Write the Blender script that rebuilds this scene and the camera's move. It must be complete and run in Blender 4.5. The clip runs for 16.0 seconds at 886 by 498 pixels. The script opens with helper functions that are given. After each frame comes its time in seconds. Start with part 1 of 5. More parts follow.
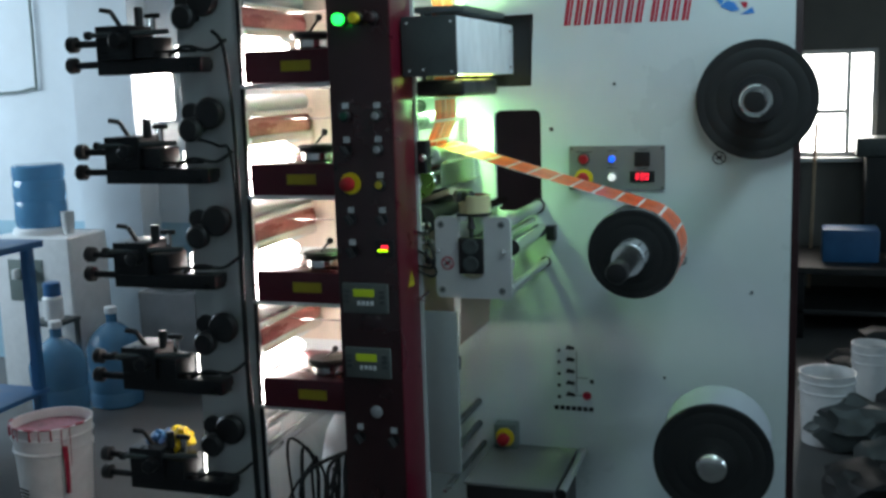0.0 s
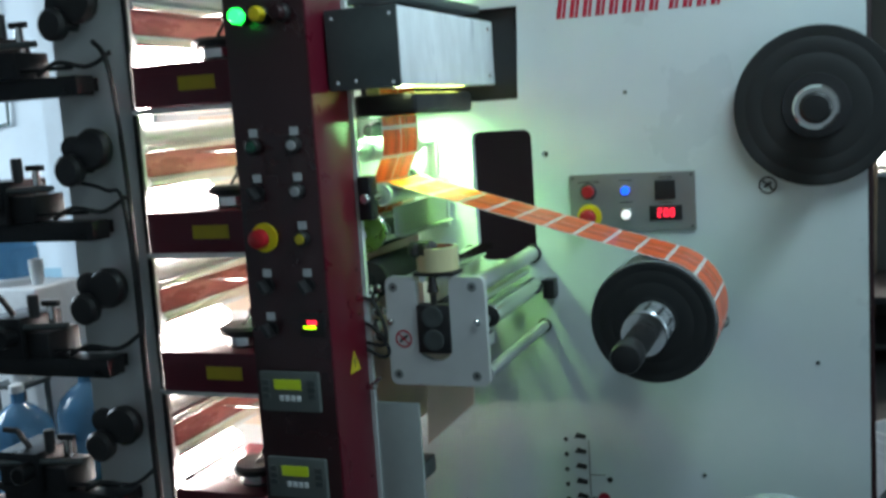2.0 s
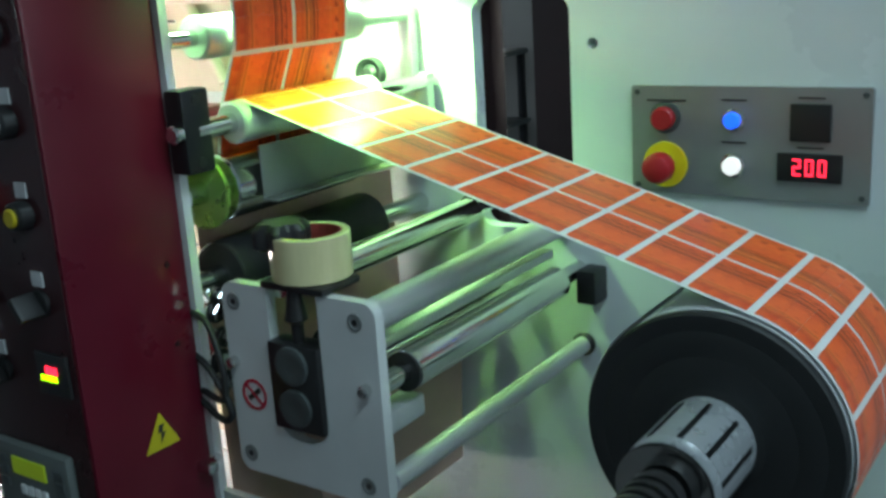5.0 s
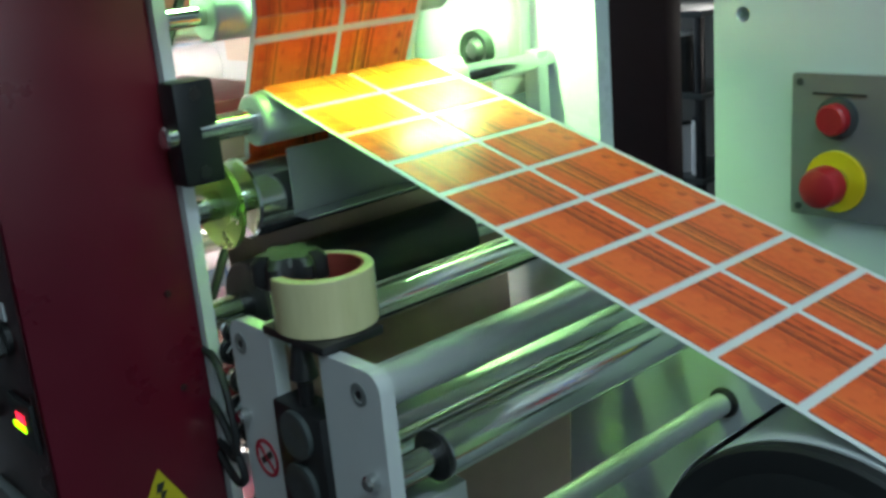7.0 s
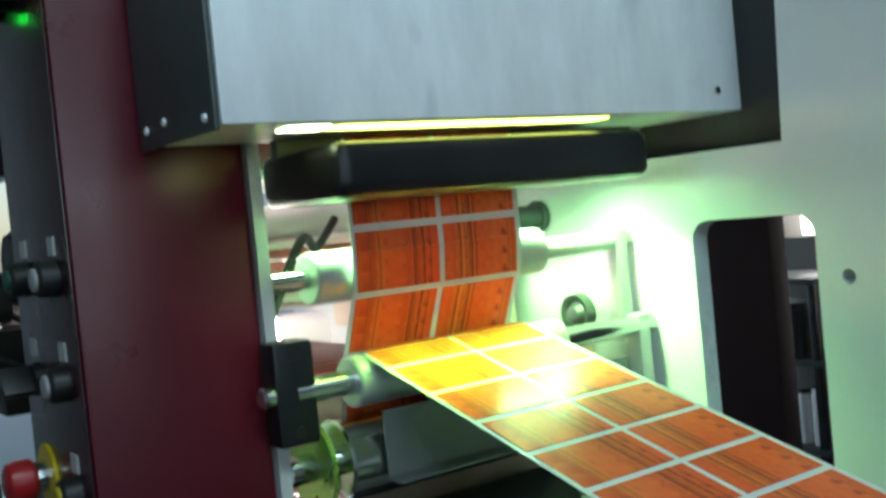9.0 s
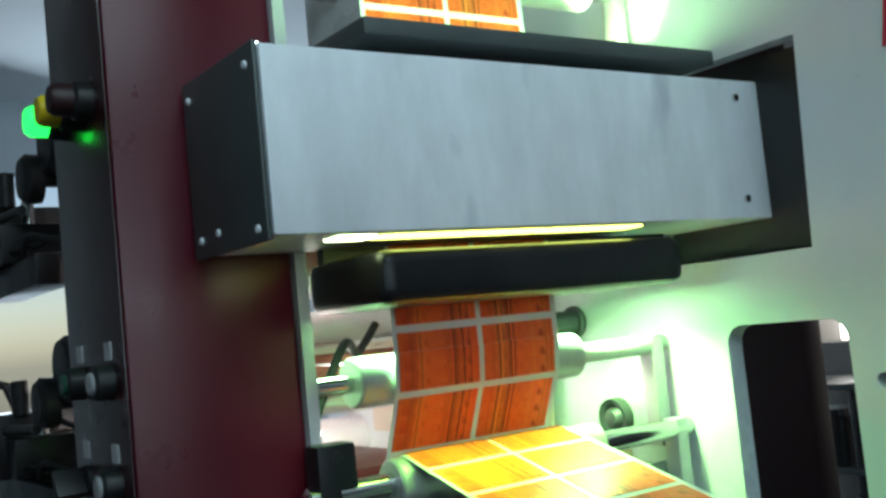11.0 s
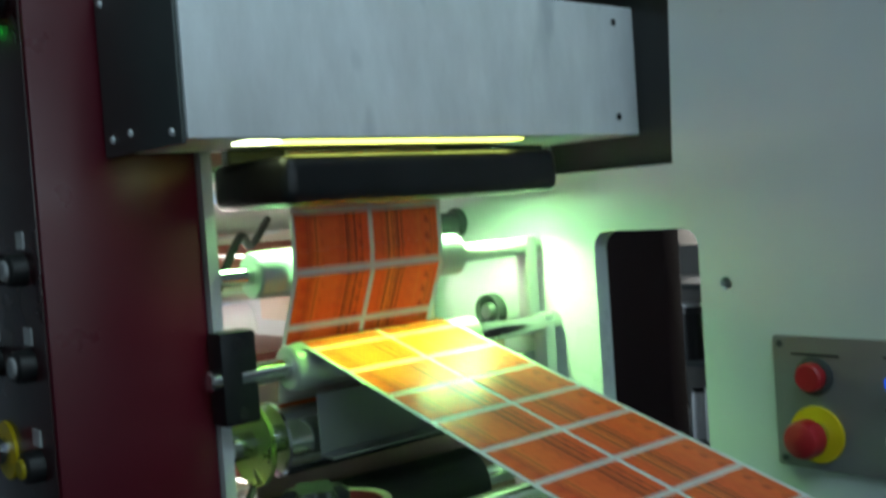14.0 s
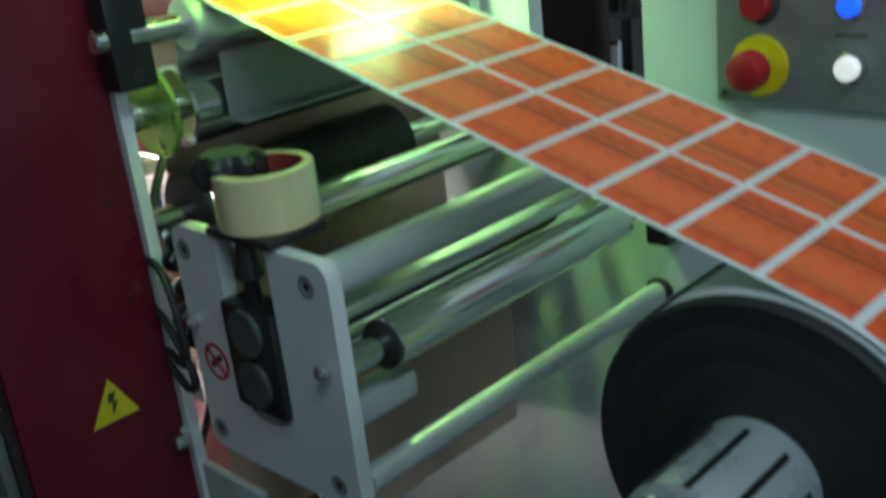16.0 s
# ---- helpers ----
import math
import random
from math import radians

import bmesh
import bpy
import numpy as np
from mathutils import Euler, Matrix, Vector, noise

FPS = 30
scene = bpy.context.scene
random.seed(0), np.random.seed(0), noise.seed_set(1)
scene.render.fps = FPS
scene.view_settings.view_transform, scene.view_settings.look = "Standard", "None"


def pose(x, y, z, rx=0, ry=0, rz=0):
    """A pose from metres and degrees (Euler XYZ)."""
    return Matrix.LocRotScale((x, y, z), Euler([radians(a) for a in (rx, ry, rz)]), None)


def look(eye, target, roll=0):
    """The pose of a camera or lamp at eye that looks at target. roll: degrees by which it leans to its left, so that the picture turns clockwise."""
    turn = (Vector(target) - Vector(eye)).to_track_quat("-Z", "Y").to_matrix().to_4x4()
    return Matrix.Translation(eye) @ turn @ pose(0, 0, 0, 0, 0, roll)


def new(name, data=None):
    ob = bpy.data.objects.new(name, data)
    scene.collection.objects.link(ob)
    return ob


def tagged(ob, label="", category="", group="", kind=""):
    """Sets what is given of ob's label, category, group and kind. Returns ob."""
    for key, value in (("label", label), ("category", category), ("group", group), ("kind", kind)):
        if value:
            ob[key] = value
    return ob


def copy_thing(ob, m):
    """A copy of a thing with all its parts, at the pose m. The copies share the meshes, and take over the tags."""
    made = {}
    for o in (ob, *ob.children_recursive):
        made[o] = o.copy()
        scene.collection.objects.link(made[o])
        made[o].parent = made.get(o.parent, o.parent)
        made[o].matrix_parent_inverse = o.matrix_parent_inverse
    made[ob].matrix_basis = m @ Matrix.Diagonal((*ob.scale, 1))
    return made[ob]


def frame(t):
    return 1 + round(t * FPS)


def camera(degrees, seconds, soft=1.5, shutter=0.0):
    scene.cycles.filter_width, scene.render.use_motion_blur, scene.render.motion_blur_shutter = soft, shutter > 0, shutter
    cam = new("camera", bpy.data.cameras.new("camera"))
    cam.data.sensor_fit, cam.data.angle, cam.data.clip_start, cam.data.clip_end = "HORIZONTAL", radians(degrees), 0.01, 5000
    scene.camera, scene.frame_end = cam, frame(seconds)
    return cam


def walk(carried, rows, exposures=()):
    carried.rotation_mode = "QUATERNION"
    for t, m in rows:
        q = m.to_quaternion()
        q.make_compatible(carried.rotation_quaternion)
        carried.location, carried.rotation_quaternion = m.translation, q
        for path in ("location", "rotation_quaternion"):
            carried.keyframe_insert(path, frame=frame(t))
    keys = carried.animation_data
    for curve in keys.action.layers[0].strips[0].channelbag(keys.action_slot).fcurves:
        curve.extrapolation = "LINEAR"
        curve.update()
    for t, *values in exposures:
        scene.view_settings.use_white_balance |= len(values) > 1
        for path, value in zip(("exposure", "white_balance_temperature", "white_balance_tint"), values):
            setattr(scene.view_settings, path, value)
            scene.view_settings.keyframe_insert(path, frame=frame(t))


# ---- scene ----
cam = camera(46.5, 16.0, soft=2.9, shutter=0.5)
PATH = [
    (0, (0.536, -2.712, 1.572), (-0.085, -0.837, 1.257), -1.8),
    (0.5, (0.582, -2.579, 1.641), (-0.091, -0.726, 1.3), -2.3),
    (1, (0.549, -2.417, 1.624), (-0.127, -0.557, 1.34), -2.5),
    (1.5, (0.476, -2.242, 1.574), (-0.173, -0.364, 1.343), -2.5),
    (2, (0.498, -2.057, 1.55), (-0.208, -0.205, 1.282), -3.8),
    (2.5, (0.529, -1.877, 1.567), (-0.245, -0.08, 1.15), -4.3),
    (3, (0.5, -1.695, 1.54), (-0.296, 0.076, 1.06), -4.4),
    (3.5, (0.492, -1.511, 1.55), (-0.353, 0.227, 1.036), -4.2),
    (4, (0.521, -1.336, 1.541), (-0.436, 0.342, 1.025), -4.0),
    (4.2, (0.509, -1.277, 1.538), (-0.467, 0.39, 1.021), -3.8),
    (6.5, (0.448, -0.779, 1.536), (-0.957, 0.528, 0.975), -4.8),
    (7, (0.432, -0.764, 1.531), (-1.015, 0.486, 0.945), -5.1),
    (7.5, (0.426, -0.757, 1.53), (-1.054, 0.436, 0.91), -5.6),
    (8, (0.426, -0.75, 1.527), (-1.102, 0.411, 0.964), -5.7),
    (8.5, (0.43, -0.749, 1.529), (-1.157, 0.434, 1.245), -5.5),
    (9, (0.433, -0.75, 1.524), (-1.185, 0.424, 1.464), -5.6),
    (11.5, (0.457, -0.773, 1.524), (-1.181, 0.362, 1.701), -5.6),
    (12, (0.46, -0.775, 1.522), (-1.17, 0.364, 1.736), -5.4),
    (12.5, (0.468, -0.784, 1.523), (-1.152, 0.368, 1.743), -5.2),
    (13, (0.484, -0.8, 1.524), (-1.111, 0.392, 1.716), -5.0),
    (13.5, (0.497, -0.817, 1.526), (-1.055, 0.441, 1.619), -4.6),
    (14, (0.504, -0.824, 1.533), (-1.006, 0.485, 1.455), -4.0),
    (14.5, (0.496, -0.82, 1.536), (-0.972, 0.516, 1.295), -4.0),
    (15, (0.49, -0.818, 1.544), (-0.932, 0.528, 1.135), -4.3),
    (15.5, (0.466, -0.794, 1.543), (-0.925, 0.524, 0.969), -5.3),
    (16, (0.442, -0.785, 1.503), (-0.896, 0.522, 0.794), -6.6),
]
walk(cam, [(t, look(eye, target, roll)) for t, eye, target, roll in PATH], exposures=[(0, 0.4), (1, 0.7), (2, 0.72), (3, 0.72), (4, 0.68), (6.5, 0.38), (8, 0.25), (8.5, 0.3), (9, 0.15), (11.5, -0.05), (13, -0.15), (14.2, -0.42), (15, -0.35), (16, 0.15)])

# ---- world, lamps ----
world = bpy.data.worlds.new("world")
scene.world = world
world.use_nodes = True
wn = world.node_tree.nodes
sky = wn.new("ShaderNodeTexSky")
sky.sky_type = 'NISHITA'
sky.sun_disc = False
sky.sun_elevation = radians(35)
sky.sun_rotation = radians(60)
world.node_tree.links.new(sky.outputs[0], wn["Background"].inputs[0])
wn["Background"].inputs[1].default_value = 0.12


def area(name, at, target, w, h, power, color):
    d = bpy.data.lights.new(name, 'AREA')
    d.shape, d.size, d.size_y, d.energy, d.color = 'RECTANGLE', w, h, power, color
    o = new(name, d)
    o.matrix_world = look(at, target)
    return o


# daylight in the window openings
area("window_light_right", (4.40, -0.9, 2.15), (0, -0.6, 1.75), 2.6, 0.9, 22, (0.62, 0.87, 1.0))
area("window_light_left", (-5.40, 0.7, 1.9), (-2.8, 2.3, 1.0), 2.0, 1.4, 70, (0.70, 0.87, 1.0))
area("window_light_far", (0.86, 4.52, 1.37), (0.8, 0, 1.0), 0.5, 0.66, 2.5, (1.0, 0.94, 0.86))
# added fill light above the aisle, with no fixture of its own
area("tube_light", (0.85, -0.75, 2.55), (-0.15, -0.30, 1.55), 1.2, 0.12, 10, (0.64, 0.90, 1.0))
# dryer lamps
front = area("dryer_light_front", (-0.195, -0.235, 1.5405), (-0.195, -0.235, 0), 0.20, 0.006, 0.62, (0.34, 1.0, 0.10))
front.matrix_world = pose(-0.195, -0.235, 1.5405, 0, 8, 0) @ pose(0, 0, 0, 0, 0, 90)
front.data.spread = radians(70)
area("dryer_light_back", (-0.285, -0.215, 1.5405), (-0.285, -0.215, 0), 0.33, 0.02, 2.2, (0.38, 1.0, 0.36)).rotation_euler = (0, 0, radians(90))
area("dryer_light_high", (-0.225, -0.205, 1.757), (-0.225, -0.205, 3), 0.34, 0.05, 0.7, (0.44, 1.0, 0.40)).rotation_euler = (radians(180), 0, radians(90))
# light leaking at the frame end of the dryer, below and above it
leak = area("dryer_leak_low", (-0.275, -0.070, 1.5405), (-0.275, -0.070, 0), 0.025, 0.02, 0.95, (0.52, 1.0, 0.34))
leak.data.spread = radians(118)
leak = area("dryer_leak_high", (-0.268, -0.032, 1.757), (-0.268, -0.031, 3), 0.03, 0.02, 0.45, (0.62, 1.0, 0.40))
leak.data.spread = radians(80)

# ---- materials ----


def mat(name, color, rough=0.5, metal=0.0, var=0.12, scale=8.0, bump=0.0, bscale=120.0, emit=0.0, coat=0.0, alpha=1.0, trans=0.0, stretch=(1, 1, 1), ecol=None, rvar=0.1):
    m = bpy.data.materials.new(name)
    m.use_nodes = True
    nt = m.node_tree
    b = nt.nodes["Principled BSDF"]
    b.inputs["Base Color"].default_value = (*color, 1)
    b.inputs["Roughness"].default_value = rough
    b.inputs["Metallic"].default_value = metal
    b.inputs["Coat Weight"].default_value = coat
    b.inputs["Coat Roughness"].default_value = 0.08
    b.inputs["Transmission Weight"].default_value = trans
    b.inputs["Alpha"].default_value = alpha
    if emit:
        b.inputs["Emission Color"].default_value = (*(ecol or color), 1)
        b.inputs["Emission Strength"].default_value = emit
    tc = nt.nodes.new("ShaderNodeTexCoord")
    mp = nt.nodes.new("ShaderNodeMapping")
    mp.inputs["Scale"].default_value = stretch
    nt.links.new(tc.outputs["Object"], mp.inputs[0])
    if var:
        big = nt.nodes.new("ShaderNodeTexNoise")
        big.inputs["Scale"].default_value = scale
        big.inputs["Detail"].default_value = 6
        big.inputs["Roughness"].default_value = 0.62
        nt.links.new(mp.outputs[0], big.inputs["Vector"])
        ramp = nt.nodes.new("ShaderNodeMapRange")
        ramp.inputs["From Min"].default_value = 0.3
        ramp.inputs["From Max"].default_value = 0.7
        ramp.inputs["To Min"].default_value = 1 - var
        ramp.inputs["To Max"].default_value = 1 + var * 0.5
        nt.links.new(big.outputs["Fac"], ramp.inputs["Value"])
        mul = nt.nodes.new("ShaderNodeMix")
        mul.data_type = 'RGBA'
        mul.blend_type = 'MULTIPLY'
        mul.inputs["Factor"].default_value = 1
        mul.inputs[6].default_value = (*color, 1)
        nt.links.new(ramp.outputs[0], mul.inputs[7])
        nt.links.new(mul.outputs[2], b.inputs["Base Color"])
        rr = nt.nodes.new("ShaderNodeMapRange")
        rr.inputs["From Min"].default_value = 0.3
        rr.inputs["From Max"].default_value = 0.7
        rr.inputs["To Min"].default_value = max(0.02, rough - rvar)
        rr.inputs["To Max"].default_value = min(1, rough + rvar)
        nt.links.new(big.outputs["Fac"], rr.inputs["Value"])
        nt.links.new(rr.outputs[0], b.inputs["Roughness"])
    if bump:
        fine = nt.nodes.new("ShaderNodeTexNoise")
        fine.inputs["Scale"].default_value = bscale
        fine.inputs["Detail"].default_value = 3
        nt.links.new(mp.outputs[0], fine.inputs["Vector"])
        bp = nt.nodes.new("ShaderNodeBump")
        bp.inputs["Strength"].default_value = bump
        bp.inputs["Distance"].default_value = 0.002
        nt.links.new(fine.outputs["Fac"], bp.inputs["Height"])
        nt.links.new(bp.outputs[0], b.inputs["Normal"])
    return m


M = {}
M["panel"] = mat("white_powder_coat", (0.635, 0.70, 0.715), 0.32, 0, 0.07, 3, 0.05, 500, coat=0.15)
M["plate"] = mat("white_frame_paint", (0.60, 0.62, 0.62), 0.42, 0, 0.10, 6, 0.06, 400)
M["red"] = mat("dark_red_paint", (0.092, 0.003, 0.013), 0.32, 0, 0.18, 5, 0.05, 450)
M["red"].node_tree.nodes["Principled BSDF"].inputs["Specular IOR Level"].default_value = 0.45
# darker version of the column red, for its front only
M["fascia"] = mat("darkened_maroon_front", (0.028, 0.005, 0.007), 0.30, 0, 0.2, 6, 0.05, 450, coat=0.3)
M["maroon"] = mat("maroon_paint", (0.022, 0.003, 0.005), 0.5, 0, 0.2, 5, 0.05, 450)
M["black"] = mat("black_plastic", (0.012, 0.012, 0.013), 0.42, 0, 0.25, 20, 0.08, 300)
M["blackmetal"] = mat("black_oxide_steel", (0.018, 0.019, 0.021), 0.36, 0.5, 0.3, 14, 0.06, 300)
M["rubber"] = mat("black_rubber", (0.010, 0.011, 0.012), 0.62, 0, 0.25, 12, 0.08, 260)
M["chrome"] = mat("polished_steel", (0.72, 0.73, 0.72), 0.16, 1, 0.10, 10, 0.03, 300, rvar=0.06)
M["alu"] = mat("brushed_aluminium", (0.66, 0.68, 0.67), 0.34, 1, 0.12, 6, 0.10, 160, stretch=(1, 0.06, 1))
M["rod"] = mat("anodised_rod", (0.56, 0.58, 0.59), 0.38, 0.5, 0.12, 10, 0.05, 250)
M["steel"] = mat("stainless_cover", (0.78, 0.82, 0.86), 0.46, 0.1, 0.14, 24, 0.05, 220, stretch=(1, 1, 0.35), rvar=0.05)
_nt = M["steel"].node_tree
_b = _nt.nodes["Principled BSDF"]
_tc = _nt.nodes.new("ShaderNodeTexCoord")
_mp = _nt.nodes.new("ShaderNodeMapping")
_mp.inputs["Scale"].default_value = (1, 22, 9)
_sm = _nt.nodes.new("ShaderNodeTexNoise")
_sm.inputs["Scale"].default_value = 1.0
_sm.inputs["Detail"].default_value = 2
_rg = _nt.nodes.new("ShaderNodeMapRange")
_rg.inputs["From Min"].default_value, _rg.inputs["From Max"].default_value = 0.62, 0.74
_rg.inputs["To Max"].default_value = 0.55
_mx = _nt.nodes.new("ShaderNodeMix")
_mx.data_type = 'RGBA'
_old = _b.inputs["Base Color"].links[0].from_socket
_nt.links.new(_tc.outputs["Object"], _mp.inputs[0])
_nt.links.new(_mp.outputs[0], _sm.inputs["Vector"])
_nt.links.new(_sm.outputs["Fac"], _rg.inputs["Value"])
_nt.links.new(_rg.outputs[0], _mx.inputs["Factor"])
_nt.links.new(_old, _mx.inputs[6])
_mx.inputs[7].default_value = (0.40, 0.44, 0.50, 1)
_nt.links.new(_mx.outputs[2], _b.inputs["Base Color"])
M["steeldark"] = mat("dark_steel_sheet", (0.085, 0.10, 0.10), 0.45, 0.4, 0.25, 10, 0.05, 220)
M["grey"] = mat("grey_plastic", (0.13, 0.17, 0.16), 0.5, 0, 0.1, 12, 0.05, 300)
M["sheet"] = mat("grey_shield_sheet", (0.22, 0.235, 0.235), 0.38, 0.2, 0.1, 8)
M["estop"] = mat("red_plastic", (0.40, 0.010, 0.016), 0.36, 0, 0.08, 30)
M["yellow"] = mat("yellow_plastic", (0.75, 0.56, 0.01), 0.4, 0, 0.08, 30)
M["ink_yellow"] = mat("yellow_sticker", (0.45, 0.35, 0.01), 0.5, 0, 0.08, 40)
M["ink_black"] = mat("black_print", (0.02, 0.02, 0.02), 0.5, 0, 0.0)
M["ink_red"] = mat("red_print", (0.46, 0.012, 0.04), 0.45, 0, 0.05, 40)
M["ink_blue"] = mat("blue_print", (0.05, 0.22, 0.62), 0.45, 0, 0.05, 40)
M["white"] = mat("white_plastic", (0.72, 0.74, 0.74), 0.45, 0, 0.08, 20)
M["linerroll"] = mat("wound_grey_liner", (0.40, 0.44, 0.48), 0.55, 0, 0.10, 20, 0.05, 300, stretch=(1, 0.1, 1))
M["paper"] = mat("white_paper_roll", (0.74, 0.76, 0.78), 0.5, 0, 0.06, 20, 0.05, 300)
M["linerfilm"] = mat("glossy_white_liner", (0.72, 0.74, 0.74), 0.42, 0, 0.06, 20, coat=0.1)
M["tape"] = mat("amber_packing_tape", (0.62, 0.57, 0.32), 0.2, 0, 0.2, 26, coat=0.4, stretch=(1, 1, 0.2))
M["tapecore"] = mat("tape_core_card", (0.22, 0.03, 0.02), 0.7, 0, 0.1, 40)
M["lime"] = mat("lime_plastic_disc", (0.24, 0.42, 0.07), 0.3, 0, 0.1, 20, trans=0.6)
M["greenlamp"] = mat("lit_green_lens", (0.03, 0.8, 0.12), 0.3, 0, 0, emit=4.0, ecol=(0.01, 1.0, 0.06))
M["bluelamp"] = mat("lit_blue_lens", (0.05, 0.2, 0.9), 0.3, 0, 0, emit=1.1, ecol=(0.0, 0.07, 1.0))
M["whitelamp"] = mat("lit_white_lens", (0.9, 0.9, 0.9), 0.3, 0, 0, emit=0.5)
M["reddigit"] = mat("lit_red_digits", (0.9, 0.02, 0.05), 0.3, 0, 0, emit=2, ecol=(1.0, 0.02, 0.05))
M["limedigit"] = mat("lit_lime_digits", (0.4, 0.8, 0.02), 0.3, 0, 0, emit=2.5, ecol=(0.35, 0.9, 0.0))
M["lcd"] = mat("lit_lcd_glass", (0.35, 0.50, 0.02), 0.3, 0, 0, emit=0.06, ecol=(0.45, 0.62, 0.01))
M["uv"] = mat("glowing_dryer_tube", (0.9, 1.0, 0.4), 0.3, 0, 0, emit=4.5, ecol=(0.85, 1.0, 0.2))
M["uvspot"] = mat("glowing_vent", (0.9, 1.0, 0.6), 0.3, 0, 0, emit=11, ecol=(0.80, 1.0, 0.50))
M["tube"] = mat("glowing_lamp_tube", (1, 1, 1), 0.3, 0, 0, emit=32, ecol=(1.0, 0.90, 0.84))
M["pinkroll"] = mat("inked_plate_cylinder", (0.58, 0.17, 0.16), 0.26, 0.1, 0.5, 14, stretch=(1, 0.3, 1))
M["wall"] = mat("white_plaster", (0.62, 0.68, 0.72), 0.8, 0, 0.10, 2.2, 0.1, 60)
M["dado"] = mat("blue_gloss_dado", (0.30, 0.48, 0.58), 0.5, 0, 0.12, 3, 0.08, 60)
M["floor"] = mat("worn_concrete", (0.12, 0.12, 0.118), 0.62, 0, 0.35, 1.6, 0.15, 40)
M["ceil"] = mat("ceiling_paint", (0.55, 0.57, 0.58), 0.85, 0, 0.08, 2)
M["bottle"] = mat("blue_polycarbonate", (0.13, 0.34, 0.55), 0.12, 0, 0.1, 6, trans=0.45)
M["kraft"] = mat("brown_kraft_web", (0.42, 0.29, 0.23), 0.42, 0, 0.14, 12)
M["bluepaint"] = mat("blue_enamel", (0.03, 0.13, 0.30), 0.4, 0, 0.2, 8)
M["bucket"] = mat("white_bucket_plastic", (0.68, 0.68, 0.68), 0.4, 0, 0.15, 10)
M["inkpool"] = mat("smeared_pink_residue", (0.48, 0.20, 0.26), 0.5, 0, 0.6, 16)
M["warm"] = mat("warm_white_guard", (0.66, 0.58, 0.48), 0.5, 0, 0.15, 8)
M["drips"] = mat("red_ink_drips", (0.36, 0.012, 0.04), 0.4, 0, 0.2, 20)
# near black, for the table, its machine and the floor clutter
M["cloth"] = mat("near_black_clutter", (0.022, 0.023, 0.024), 0.6, 0, 0.4, 8)
M["wood"] = mat("pale_wood", (0.40, 0.30, 0.20), 0.6, 0, 0.25, 6, 0.1, 60, stretch=(1, 6, 1))
M["glow"] = mat("bright_outdoor", (1, 1, 1), 1, 0, 0, emit=7.0, ecol=(1.0, 0.97, 0.93))



def label_material():
    """Glossy orange print: mottled figures, fine streaks along the run, and dark ruled bars beside the middle of the web."""
    m = mat("orange_label_print", (0.90, 0.14, 0.036), 0.32, 0, 0, coat=0.06)
    nt = m.node_tree
    b = nt.nodes["Principled BSDF"]
    tc = nt.nodes.new("ShaderNodeTexCoord")
    sep = nt.nodes.new("ShaderNodeSeparateXYZ")
    nt.links.new(tc.outputs["Object"], sep.inputs[0])

    def streaks(scale, lo, hi):
        mp = nt.nodes.new("ShaderNodeMapping")
        mp.inputs["Scale"].default_value = scale
        n = nt.nodes.new("ShaderNodeTexNoise")
        n.inputs["Scale"].default_value = 1
        n.inputs["Detail"].default_value = 3
        r = nt.nodes.new("ShaderNodeMapRange")
        r.inputs["From Min"].default_value = lo
        r.inputs["From Max"].default_value = hi
        nt.links.new(tc.outputs["Object"], mp.inputs[0])
        nt.links.new(mp.outputs[0], n.inputs["Vector"])
        nt.links.new(n.outputs["Fac"], r.inputs["Value"])
        return r.outputs[0]

    # where the ruled bars stand across the web
    zone = nt.nodes.new("ShaderNodeValToRGB")
    at = nt.nodes.new("ShaderNodeMapRange")
    at.inputs["From Min"].default_value = -0.334
    at.inputs["From Max"].default_value = -0.160
    nt.links.new(sep.outputs["Y"], at.inputs["Value"])
    nt.links.new(at.outputs[0], zone.inputs[0])
    e = zone.color_ramp.elements
    e[0].position, e[0].color = 0.0, (0.25, 0.25, 0.25, 1)
    e[1].position, e[1].color = 1.0, (0.1, 0.1, 0.1, 1)
    for p, v in ((0.05, 0.05), (0.13, 0.7), (0.17, 0.0), (0.29, 0.05), (0.34, 1.0), (0.42, 1.0), (0.45, 0.0), (0.56, 0.1), (0.62, 0.9), (0.70, 1.0), (0.73, 0.05), (0.88, 0.0), (0.92, 0.45)):
        k = e.new(p)
        k.color = (v, v, v, 1)
    ruled = nt.nodes.new("ShaderNodeMath")
    ruled.operation = 'MULTIPLY'
    nt.links.new(streaks((5, 420, 1), 0.47, 0.56), ruled.inputs[0])
    nt.links.new(zone.outputs[0], ruled.inputs[1])
    prev = None
    for fac, col in ((streaks((38, 42, 1), 0.45, 0.70), (0.72, 0.078, 0.022)), (streaks((3, 30, 1), 0.50, 0.64), (0.90, 0.22, 0.05)), (streaks((60, 75, 1), 0.60, 0.72), (0.46, 0.045, 0.016)), (ruled.outputs[0], (0.15, 0.02, 0.01))):
        mx = nt.nodes.new("ShaderNodeMix")
        mx.data_type = 'RGBA'
        nt.links.new(fac, mx.inputs["Factor"])
        if prev is None:
            mx.inputs[6].default_value = (0.86, 0.14, 0.034, 1)
        else:
            nt.links.new(prev.outputs[2], mx.inputs[6])
        mx.inputs[7].default_value = (*col, 1)
        prev = mx
    nt.links.new(prev.outputs[2], b.inputs["Base Color"])
    b.inputs["Specular IOR Level"].default_value = 0.2
    return m


M["label"] = label_material()

# ---- mesh helpers ----


